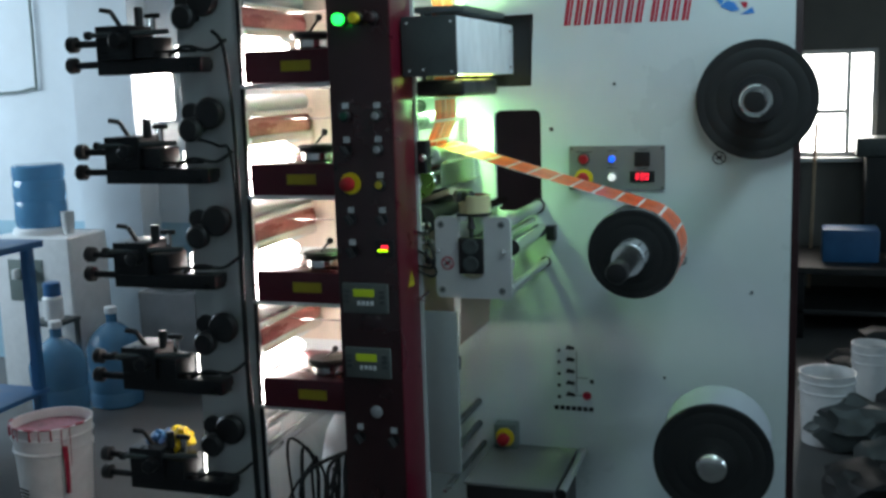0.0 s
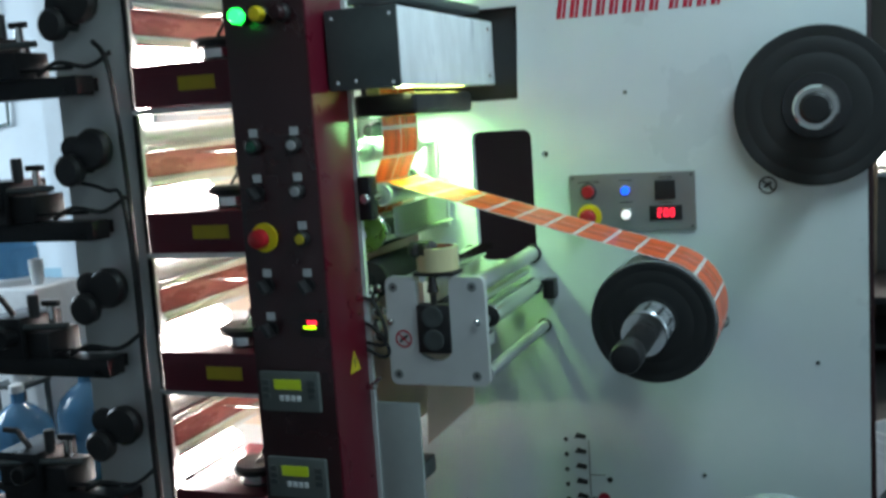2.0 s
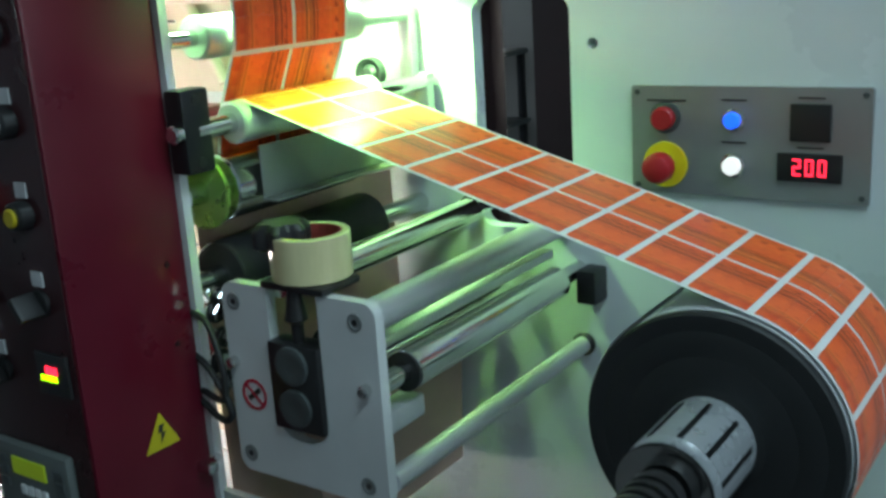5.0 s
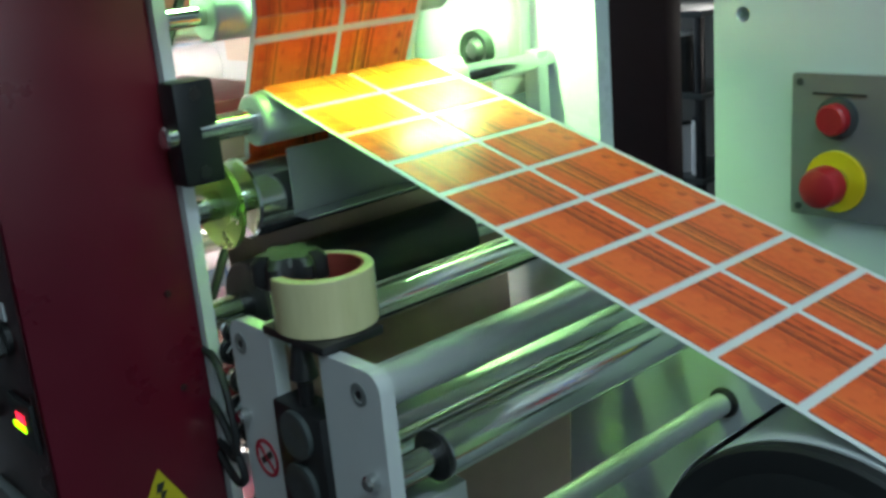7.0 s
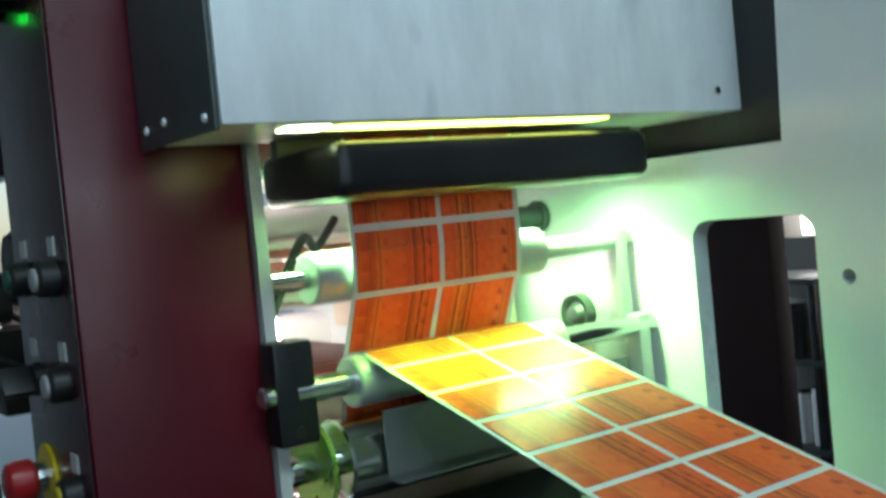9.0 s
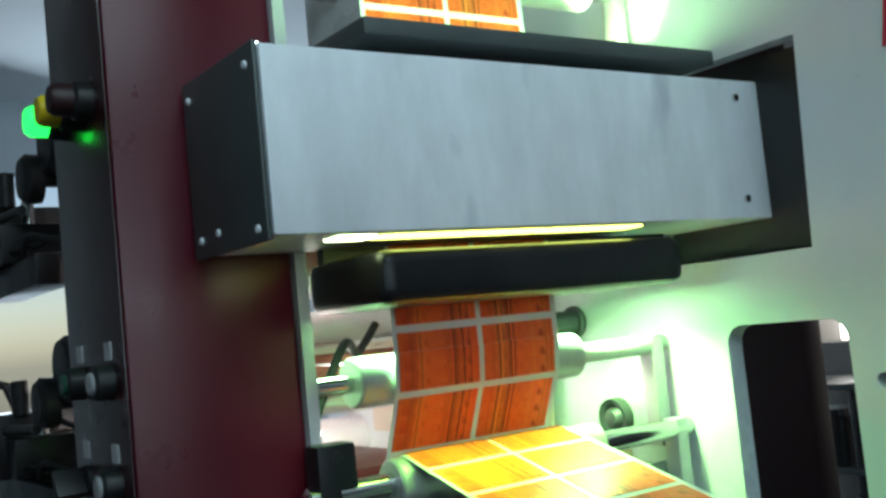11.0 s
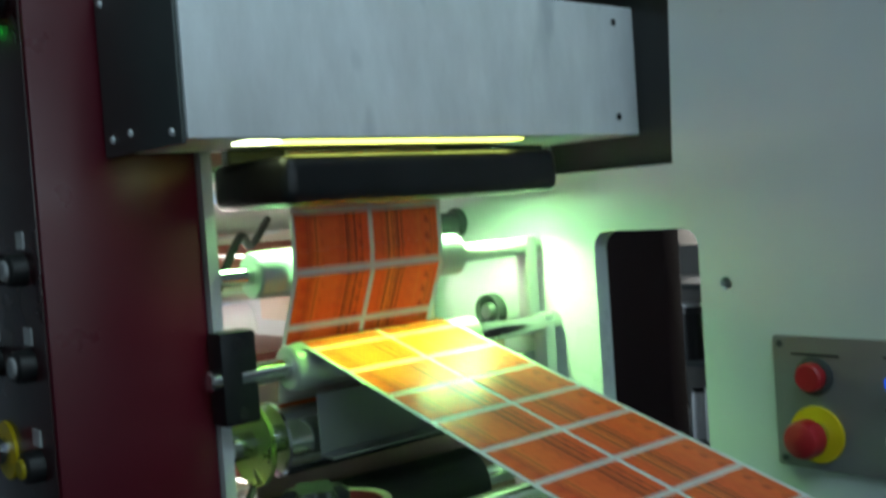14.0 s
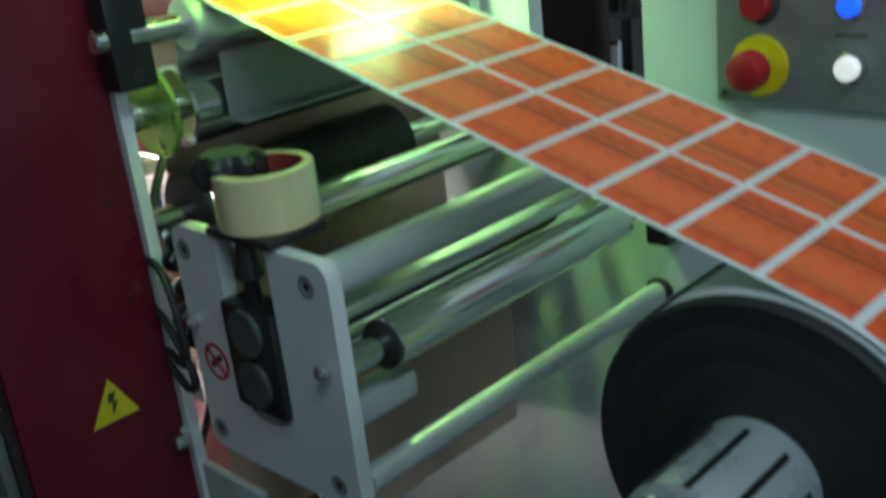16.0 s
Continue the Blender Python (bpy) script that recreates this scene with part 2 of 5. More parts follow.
def part(name, bm, material, parent=None, label="", smooth=True):
    me = bpy.data.meshes.new(name)
    bmesh.ops.recalc_face_normals(bm, faces=bm.faces[:])
    bm.to_mesh(me)
    bm.free()
    me.materials.append(M[material] if isinstance(material, str) else material)
    ob = new(name, me)
    if smooth:
        me.shade_smooth()
        me.set_sharp_from_angle(angle=radians(32))
    if parent is not None:
        ob.parent = parent
    if label:
        ob["label"] = label
    return ob


def thing(name, label, category, group="", kind="", at=(0, 0, 0)):
    ob = new(name)
    ob.empty_display_size = 0.05
    ob.location = at
    return tagged(ob, label, category, group, kind)


def box(x0, x1, y0, y1, z0, z1, bev=0.0, seg=2, bm=None):
    b = bmesh.new()
    bmesh.ops.create_cube(b, size=1, matrix=Matrix.Translation(((x0 + x1) / 2, (y0 + y1) / 2, (z0 + z1) / 2)) @ Matrix.Diagonal((x1 - x0, y1 - y0, z1 - z0, 1)))
    if bev:
        bmesh.ops.bevel(b, geom=b.edges[:], offset=bev, segments=seg, affect='EDGES', profile=0.6)
    return merge(bm, b)


def merge(bm, b):
    if bm is None:
        return b
    me = bpy.data.meshes.new("tmp")
    b.to_mesh(me)
    b.free()
    bm.from_mesh(me)
    bpy.data.meshes.remove(me)
    return bm


def turned(profile, a, axis, seg=40, bm=None, hollow=False):
    """A lathe: profile of (distance along axis, radius) from point a in direction axis."""
    b = bmesh.new()
    a, axis = Vector(a), Vector(axis).normalized()
    u = axis.orthogonal().normalized()
    v = axis.cross(u)
    rings = []
    for d, r in profile:
        c = a + axis * d
        rings.append([b.verts.new(c + (u * math.cos(k * math.tau / seg) + v * math.sin(k * math.tau / seg)) * max(r, 1e-5)) for k in range(seg)])
    for p, q in zip(rings, rings[1:] + (rings[:1] if hollow else [])):
        for k in range(seg):
            b.faces.new((p[k], p[(k + 1) % seg], q[(k + 1) % seg], q[k]))
    if not hollow:
        b.faces.new(rings[0][::-1])
        b.faces.new(rings[-1])
    return merge(bm, b)


def cyl(a, b_, r, seg=28, bev=0.0, bm=None):
    a, b_ = Vector(a), Vector(b_)
    L = (b_ - a).length
    prof = [(0, r), (L, r)] if not bev else [(0, r - bev), (bev, r), (L - bev, r), (L, r - bev)]
    return turned(prof, a, b_ - a, seg, bm)


def ycyl(x, z, y0, y1, r, seg=28, bev=0.0, bm=None):
    return cyl((x, y0, z), (x, y1, z), r, seg, bev, bm)


def tube(points, r, seg=8, bm=None):
    b = bmesh.new()
    pts = [Vector(p) for p in points]
    # smooth through the points
    fine = []
    for i in range(len(pts) - 1):
        p0, p1, p2, p3 = pts[max(i - 1, 0)], pts[i], pts[i + 1], pts[min(i + 2, len(pts) - 1)]
        for k in range(6):
            t = k / 6
            fine.append(0.5 * (2 * p1 + (p2 - p0) * t + (2 * p0 - 5 * p1 + 4 * p2 - p3) * t * t + (3 * p1 - p0 - 3 * p2 + p3) * t ** 3))
    fine.append(pts[-1])
    rings = []
    u = None
    for i, p in enumerate(fine):
        d = (fine[min(i + 1, len(fine) - 1)] - fine[max(i - 1, 0)]).normalized()
        u = d.orthogonal().normalized() if u is None else (u - d * u.dot(d)).normalized()
        v = d.cross(u)
        rings.append([b.verts.new(p + (u * math.cos(k * math.tau / seg) + v * math.sin(k * math.tau / seg)) * r) for k in range(seg)])
    for p, q in zip(rings, rings[1:]):
        for k in range(seg):
            b.faces.new((p[k], p[(k + 1) % seg], q[(k + 1) % seg], q[k]))
    b.faces.new(rings[0][::-1])
    b.faces.new(rings[-1])
    return merge(bm, b)


def rounded(x0, x1, z0, z1, r, n=6):
    out = []
    for cx, cz, a0 in ((x1 - r, z1 - r, 0), (x0 + r, z1 - r, 90), (x0 + r, z0 + r, 180), (x1 - r, z0 + r, 270)):
        for k in range(n + 1):
            a = radians(a0 + 90 * k / n)
            out.append((cx + r * math.cos(a), cz + r * math.sin(a)))
    return out


def ring(cx, cz, r, n=24):
    return [(cx + r * math.cos(k * math.tau / n), cz + r * math.sin(k * math.tau / n)) for k in range(n)]


def sheet(outer, holes, y0, y1, bev=0.0, bm=None):
    """A plate in the xz plane with openings cut through it, from y0 to y1."""
    b = bmesh.new()
    edges = []
    for loop in [outer, *holes]:
        vs = [b.verts.new((x, y0, z)) for x, z in loop]
        edges += [b.edges.new((vs[i], vs[(i + 1) % len(vs)])) for i in range(len(vs))]
    bmesh.ops.triangle_fill(b, use_beauty=True, edges=edges)
    res = bmesh.ops.extrude_face_region(b, geom=b.faces[:])
    bmesh.ops.translate(b, vec=(0, y1 - y0, 0), verts=[v for v in res["geom"] if isinstance(v, bmesh.types.BMVert)])
    return merge(bm, b)


def rect(x0, x1, z0, z1):
    return [(x0, z0), (x1, z0), (x1, z1), (x0, z1)]


def flat(loop, y, t=0.0008, bm=None):
    """Thin print or sticker on a plate facing -y."""
    return sheet(loop, [], y - t, y, bm=bm)


# ---- the room ----
def setting(name, bm, material, label, category):
    return tagged(part(name, bm, material, None, "", False), label, category, "", "structure")


setting("floor", box(-5.6, 4.6, -4.2, 5.2, -0.1, 0), "floor", "grey worn concrete workshop floor", "floor")
setting("ceiling", box(-5.6, 4.6, -4.2, 5.2, 3.0, 3.1), "ceil", "pale painted workshop ceiling", "ceiling")
setting("wall_left", sheet(rect(-4.2, 2.3, 0, 3.0), [rect(-0.3, 1.7, 1.2, 2.6)], 0, 0.15), "wall", "white plaster wall with a wide window opening", "wall").matrix_world = pose(-5.45, 0, 0, 0, 0, 90)
setting("wall_front", box(-5.45, 4.6, -4.2, -4.05, 0, 3.0), "wall", "white plaster wall behind the aisle", "wall")
setting("wall_right", sheet(rect(-4.05, 5.2, 0, 3.0), [rect(-2.2, 0.4, 1.65, 2.65)], 0, 0.15), "wall", "white plaster side wall with a wide window opening", "wall").matrix_world = pose(4.6, 0, 0, 0, 0, 90)
# back wall: a nearer stretch with a pillar at the left, the far one with a window
setting("wall_near", box(-5.45, -2.05, 2.3, 2.45, 0.85, 3.0), "wall", "white plaster wall above a blue dado", "wall")
setting("wall_dado", box(-5.45, -2.05, 2.296, 2.45, 0, 0.85), "dado", "pale blue gloss dado below white plaster", "wall")
setting("wall_pillar", box(-3.18, -2.80, 2.12, 2.295, 0, 3.0), "wall", "white plastered pillar on the wall", "pillar")
# far walls: the dimness of that end is put into the plaster colour
M["dimwall"] = mat("dimmed_grey_plaster", (0.17, 0.165, 0.15), 0.85, 0, 0.2, 2.0, 0.1, 60)
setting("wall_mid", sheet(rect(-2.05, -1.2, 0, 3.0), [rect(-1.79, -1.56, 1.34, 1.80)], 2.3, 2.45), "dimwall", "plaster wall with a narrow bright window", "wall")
setting("window_glow", box(-1.80, -1.55, 2.452, 2.46, 1.33, 1.81), "glow", "bright daylight behind a narrow window", "backdrop")
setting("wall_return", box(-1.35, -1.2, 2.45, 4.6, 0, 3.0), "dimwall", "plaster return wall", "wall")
WX0, WX1, WZ0, WZ1 = 0.60, 1.12, 1.02, 1.72
setting("wall_far", sheet(rect(-1.35, 4.45, 0, 3.0), [rect(WX0, WX1, WZ0, WZ1)], 4.6, 4.75), "dimwall", "dim grey plaster wall with a bright window", "wall")
setting("backdrop", box(WX0 - 0.5, WX1 + 0.5, 4.9, 4.92, 0.6, 2.2), "glow", "bright overexposed daylight outside the window", "backdrop")
win = thing("window_1", "white framed window with bright daylight outside", "window", kind="structure")
part("window_frame", sheet(rect(WX0, WX1, WZ0, WZ1), [rect(WX0 + 0.03, 0.93, WZ0 + 0.03, 1.30), rect(WX0 + 0.03, 0.93, 1.33, WZ1 - 0.03), rect(0.96, WX1 - 0.03, WZ0 + 0.03, WZ1 - 0.03)], 4.63, 4.68), "white", win)
part("window_sill", box(WX0 - 0.03, WX1 + 0.03, 4.50, 4.6, WZ0 - 0.03, WZ0, 0.004), "white", win)

# ---- rewind cabinet: the broad white side frame of the press ----
X0, X1 = -0.98, 0.562
cab = thing("rewind_cabinet", "broad white painted steel machine frame with round-cornered openings", "machine")
panel = part("panel", sheet(rounded(X0, X1, 0.12, 2.15, 0.02), [
    [(-0.277, 1.561), (-0.101, 1.561), (-0.093, 1.748), (-0.277, 1.748)], rounded(-0.206, -0.077, 1.224, 1.498, 0.018), ring(-0.049, 1.445, 0.0065, 16),
    rect(-0.72, -0.50, 1.53, 1.60)], 0.0, 0.02), "panel", cab)
part("plinth", box(X0 + 0.03, X1 - 0.03, 0.0, 0.5, 0.0, 0.12, 0.004), "blackmetal", cab)
# added plate: keeps the openings dark when seen from the front
part("rear_plate", box(-0.385, 0.588, 0.46, 0.50, 0.12, 2.1, 0.004), "maroon", cab, "dark maroon rear plate backing the openings")
part("rear_post", box(-0.72, -0.464, 0.46, 0.50, 0.12, 2.1, 0.004), "maroon", cab, "dark maroon rear post")
part("duct", box(-0.275, -0.105, 0.02, 0.12, 1.563, 1.743), "black", cab, "black dryer duct", False)
part("top_cap", box(X0 + 0.02, X1 - 0.01, 0.02, 0.46, 2.10, 2.13, 0.004), "plate", cab)
for x, z in ((0.12, 1.56), (0.25, 0.78), (0.47, 1.02)):
    part("screw", turned([(0, 0.004), (0.002, 0.004), (0.003, 0.002)], (x, 0, z), (0, -1, 0), 10), "steeldark", cab)

# nameplate writing in slanted red strokes, drawn plainly
glyphs = thing("nameplate_print", "slanted red machine name printed on the white frame", "marking")


def slant(x, z, zb=1.713):
    return (x + (z - zb) * 0.16, z)


def stroke(a, b, w):
    ax, az = a
    bx, bz = b
    L = math.hypot(bx - ax, bz - az)
    nx, nz = -(bz - az) / L * w / 2, (bx - ax) / L * w / 2
    return [(ax + nx, az + nz), (ax - nx, az - nz), (bx - nx, bz - nz), (bx + nx, bz + nz)]


gx = -0.012
for k in range(13):
    if k == 8:
        gx += 0.012
        continue
    w = 0.019
    bmk = flat([slant(*p) for p in stroke((gx + 0.005, 1.713), (gx + 0.005, 1.793), 0.0085)], -0.0005)
    flat([slant(*p) for p in stroke((gx + w - 0.004, 1.713), (gx + w - 0.004, 1.793), 0.006)], -0.0005, bm=bmk)
    part("bar", bmk, "ink_red", glyphs, "", False)
    gx += 0.0262
# round emblem in blue, red and yellow patches
emb = thing("emblem_print", "colourful blue, red and yellow emblem printed on the frame", "marking")
for name, loop, m in (("patch", [(0.362, 1.795), (0.39, 1.82), (0.405, 1.775), (0.385, 1.745), (0.372, 1.76)], "ink_blue"), ("patch", [(0.383, 1.742), (0.41, 1.728), (0.43, 1.73), (0.418, 1.75), (0.40, 1.757)], "ink_blue"),
                      ("patch", [(0.415, 1.775), (0.43, 1.81), (0.44, 1.79), (0.455, 1.812), (0.462, 1.77), (0.44, 1.765)], "ink_red"), ("patch", [(0.43, 1.752), (0.45, 1.748), (0.444, 1.733)], "ink_red"),
                      ("patch", [(0.47, 1.80), (0.49, 1.825), (0.505, 1.805), (0.488, 1.785)], "ink_yellow"), ("patch", [(0.43, 1.72), (0.46, 1.737), (0.466, 1.722)], "ink_blue")):
    part(name, flat(loop, -0.0005), m, emb, "", False)

# web path diagram printed low on the frame
dia = thing("threading_diagram", "small printed web threading diagram in black and red", "marking")
for k in range(5):
    z = 0.845 - k * 0.033
    part("dash", flat(ring(-0.036, z - 0.004, 0.005, 10), -0.0005), "ink_black", dia, "", False)
    part("dash", flat([(-0.018, z), (0.006, z - 0.002), (0.008, z + 0.007), (-0.012, z + 0.012)], -0.0005), "ink_black", dia, "", False)
part("dash", flat(rect(0.012, 0.0135, 0.72, 0.84), -0.0005), "ink_black", dia, "", False)
part("dash", flat(rect(0.0, 0.035, 0.715, 0.7165), -0.0005), "ink_black", dia, "", False)
part("dash", flat(rect(0.012, 0.045, 0.765, 0.7665), -0.0005), "ink_black", dia, "", False)
part("dot", flat(ring(0.041, 0.716, 0.012), -0.0006), "ink_red", dia, "", False)
part("dot", flat(ring(0.055, 0.757, 0.006, 14), -0.0006), "ink_black", dia, "", False)
for k in range(7):
    part("bar", flat(rect(-0.05 + 0.016 * k, -0.038 + 0.016 * k, 0.672, 0.684), -0.0005), "ink_black", dia, "", False)


def warning_ring(x, z, r=0.017):
    t = thing("warning_sticker", "small round no-touch warning sticker", "sticker")
    part("ring", sheet(ring(x, z, r), [ring(x, z, r * 0.82)], -0.0012, -0.0002), "ink_black", t, "", False)
    part("bar", flat(stroke((x - r * 0.55, z + r * 0.55), (x + r * 0.55, z - r * 0.55), r * 0.2), -0.0004), "ink_black", t, "", False)
    part("dash", flat(stroke((x - r * 0.4, z - r * 0.2), (x + r * 0.4, z + r * 0.3), r * 0.3), -0.0003), "ink_black", t, "", False)
    return t


warning_ring(0.385, 1.366)
warning_ring(0.292, 1.10, 0.014)

# ---- button box on the frame ----
bb = thing("control_box", "grey steel control box with red buttons, lamps and a red display", "control panel")
part("plate", sheet(rounded(0, 0.25, 1.284, 1.40, 0.003), [], -0.006, 0.0), mat("grey_control_plate", (0.30, 0.31, 0.31), 0.42, 0.55, 0.12, 10, 0.05, 200), bb)
for x in (0.007, 0.243):
    for z in (1.291, 1.393):
        part("screw", turned([(0, 0.003), (0.0015, 0.003)], (x, -0.006, z), (0, -1, 0), 10), "steeldark", bb)


def push(x, z, y, material, parent, r=0.011, h=0.012, bezel="chrome", name="push_button"):
    b = part("bezel", turned([(0, r * 1.35), (0.003, r * 1.35), (0.004, r * 1.15)], (x, y, z), (0, -1, 0), 24), bezel, parent)
    part(name, turned([(0.0035, r), (h * 0.85, r), (h, r * 0.85)], (x, y, z), (0, -1, 0), 24), material, b)
    return b


def emergency(x, z, y, parent, s=1.0):
    b = part("collar", turned([(0, 0.0250 * s), (0.0025, 0.0250 * s), (0.003, 0.0242 * s)], (x, y, z), (0, -1, 0), 32), "yellow", parent, "yellow round backing ring")
    part("stem", turned([(0.002, 0.012 * s), (0.016 * s, 0.011 * s)], (x, y, z), (0, -1, 0), 20), "chrome", b)
    part("mushroom_head", turned([(0.012 * s, 0.014 * s), (0.015 * s, 0.0165 * s), (0.026 * s, 0.0165 * s), (0.031 * s, 0.0148 * s), (0.034 * s, 0.010 * s), (0.0345 * s, 0.0)], (x, y, z), (0, -1, 0), 32), "estop", b, "red mushroom emergency stop")


push(0.039, 1.366, -0.006, "estop", bb, 0.0125, 0.014, "steeldark")
emergency(0.039, 1.315, -0.006, bb)
push(0.114, 1.366, -0.006, "bluelamp", bb, 0.0085, 0.012)
push(0.114, 1.318, -0.006, "whitelamp", bb, 0.0095, 0.012)
for x, z in ((0.114, 1.342), (0.114, 1.386), (0.192, 1.3895), (0.192, 1.3395)):
    part("bar", flat(rect(x - 0.013, x + 0.013, z - 0.0009, z + 0.0009), -0.0062), "ink_black", bb, "", False)
part("counter", box(0.172, 0.212, -0.011, -0.006, 1.346, 1.384, 0.002), "black", bb)
disp = part("display", box(0.160, 0.224, -0.010, -0.006, 1.305, 1.334, 0.0015), "black", bb)
for k in range(3):
    x = 0.176 + k * 0.0125
    bmk = flat(rect(x, x + 0.008, 1.3265, 1.3285), -0.0102)
    flat(rect(x, x + 0.008, 1.3115, 1.3135), -0.0102, bm=bmk)
    if k:
        flat(rect(x, x + 0.0018, 1.3138, 1.3262), -0.0102, bm=bmk)
        flat(rect(x + 0.0062, x + 0.008, 1.3138, 1.3262), -0.0102, bm=bmk)
    else:
        flat(rect(x, x + 0.008, 1.319, 1.321), -0.0102, bm=bmk)
        flat(rect(x + 0.0062, x + 0.008, 1.3212, 1.3262), -0.0102, bm=bmk)
        flat(rect(x, x + 0.0018, 1.3138, 1.3188), -0.0102, bm=bmk)
    part("digit", bmk, "reddigit", disp, "", False)
part("bar", flat(rect(0.018, 0.062, 1.3835, 1.3855), -0.0062), "ink_black", bb, "", False)

# ---- red control column ----
CX0, CX1, CY0, CY1 = -0.444, -0.290, -0.540, -0.4045
col = thing("control_column", "tall glossy dark red control column with buttons and displays", "control column")
part("column_body", box(CX0, CX1, CY0, CY1, 0.15, 2.2, 0.004, 2), "red", col)
part("column_foot", box(CX0 + 0.02, CX1 - 0.02, CY0 + 0.02, CY1, 0.0, 0.15), "blackmetal", col)
# added thin sheet whose colour makes the front darker than the flank
part("fascia", box(CX0 + 0.003, CX1 - 0.003, CY0 - 0.0016, CY0 - 0.0002, 0.16, 2.19, 0.0006), "fascia", col, "dark maroon sheet added over the column front")
CY0 -= 0.0017


# white tags, their dim look put into a greyer colour
M["tagplate"] = mat("dimmed_white_tag", (0.50, 0.51, 0.52), 0.5, 0, 0.2, 80)


def tag(x, z):
    part("name_tag", flat(rect(x - 0.0078, x + 0.0078, z - 0.0068, z + 0.0068), CY0, 0.0015), "tagplate", col, "", False)


for x, z in ((-0.405, 1.531), (-0.328, 1.531), (-0.405, 1.455), (-0.328, 1.455), (-0.327, 1.374), (-0.402, 1.294), (-0.325, 1.294), (-0.402, 1.219), (-0.403, 0.776), (-0.318, 0.772)):
    tag(x, z)
M["dullcap"] = mat("dull_grey_cap", (0.34, 0.34, 0.35), 0.5, 0, 0.15, 60)
M["darkgreen"] = mat("dark_green_button", (0.01, 0.07, 0.04), 0.4, 0, 0)


def long_push(x, z, material):
    b = part("button_body", turned([(0, 0.0135), (0.012, 0.0130), (0.014, 0.011)], (x, CY0, z), (0, -1, 0), 24), "black", col)
    part("button_cap", turned([(0.013, 0.0085), (0.016, 0.0085), (0.017, 0.007)], (x, CY0, z), (0, -1, 0), 24), material, b)


long_push(-0.405, 1.508, "darkgreen")
long_push(-0.328, 1.508, "dullcap")
long_push(-0.328, 1.432, "dullcap")
long_push(-0.327, 1.352, "ink_yellow")
push(-0.36, 0.815, CY0, "dullcap", col, 0.011, 0.006, "dullcap")
emergency(-0.400, 1.355, CY0, col)


def selector(x, z):
    b = part("selector_base", turned([(0, 0.013), (0.004, 0.013)], (x, CY0, z), (0, -1, 0), 20), "black", col)
    k = part("selector_knob", box(-0.004, 0.004, -0.024, 0, -0.012, 0.012, 0.002), "black", b)
    k.matrix_local = pose(x, CY0 - 0.004, z, 0, -35, 0)


for x, z in ((-0.402, 1.272), (-0.325, 1.272), (-0.402, 1.197), (-0.403, 0.75), (-0.318, 0.748), (-0.405, 1.43)):
    selector(x, z)
for x, m in ((-0.405, "greenlamp"), (-0.367, "yellow"), (-0.330, "maroon")):
    h = part("lamp_holder", turned([(0, 0.015), (0.012, 0.015), (0.014, 0.013)], (x, CY0, 1.722), (0, -1, 0), 24), "black", col)
    part("lens", turned([(0.012, 0.0125), (0.026, 0.0125), (0.030, 0.010), (0.031, 0.0)], (x, CY0, 1.722), (0, -1, 0), 24), m, h)
scr = part("digit_display", box(-0.345, -0.300, CY0 - 0.004, CY0, 1.185, 1.225, 0.001), "black", col)
for k in range(4):
    x = -0.338 + k * 0.0062
    part("digit", flat(rect(x, x + 0.0042, 1.1985, 1.2035), CY0 - 0.0042), "limedigit", scr, "", False)
for k in range(3):
    x = -0.330 + k * 0.006
    part("digit", flat(rect(x, x + 0.0040, 1.2055, 1.2130), CY0 - 0.0042), "reddigit", scr, "", False)


M["termgrey"] = mat("dark_grey_terminal", (0.10, 0.115, 0.11), 0.5, 0, 0.1, 20)


def terminal(z0, z1):
    t = part("terminal", box(-0.430, -0.317, CY0 - 0.010, CY0, z0, z1, 0.003), "termgrey", col, "grey operator terminal with a lit lime screen")
    zc = (z0 + z1) / 2
    part("screen", box(-0.402, -0.350, CY0 - 0.0115, CY0 - 0.009, zc + 0.004, zc + 0.022, 0.0008), "lcd", t, "lime lit screen", False)
    for k in range(2):
        for j in range(3):
            part("key", box(-0.425 + k * 0.088, -0.411 + k * 0.088, CY0 - 0.0118, CY0 - 0.009, zc - 0.012 + j * 0.012, zc - 0.003 + j * 0.012, 0.0008), "steeldark", t)
    for j in range(4):
        part("key", box(-0.393 + j * 0.011, -0.385 + j * 0.011, CY0 - 0.0118, CY0 - 0.009, zc - 0.016, zc - 0.006, 0.0008), "white", t)


terminal(1.054, 1.124)
terminal(0.899, 0.971)
# lightning warning on the flank
tri = part("warning_triangle", bmesh.new(), "ink_yellow", col, "yellow triangle warning sticker with a black flash", False)
b = bmesh.new()
vs = [b.verts.new((0, y, z)) for y, z in ((-0.021, -0.037), (0.021, -0.037), (0, 0))]
f = b.faces.new(vs)
r_ = bmesh.ops.extrude_face_region(b, geom=[f])
bmesh.ops.translate(b, vec=(0.0009, 0, 0), verts=[v for v in r_["geom"] if isinstance(v, bmesh.types.BMVert)])
b.to_mesh(tri.data)
b.free()
tri.location = (CX1 + 0.0002, -0.462, 1.141)
for lo in ([(-0.003, -0.012), (0.004, -0.012), (0.0, -0.020), (-0.005, -0.020)], [(-0.001, -0.0201), (0.005, -0.0201), (-0.003, -0.032)]):
    b = bmesh.new()
    f = b.faces.new([b.verts.new((0.0013, y, z)) for y, z in lo])
    part("flash", b, "ink_black", tri, "", False)
for z in (1.95, 1.62, 1.28, 1.20, 0.9):
    part("screw", turned([(0, 0.003), (0.002, 0.0025)], (CX1, -0.428, z), (1, 0, 0), 10), "maroon", col)

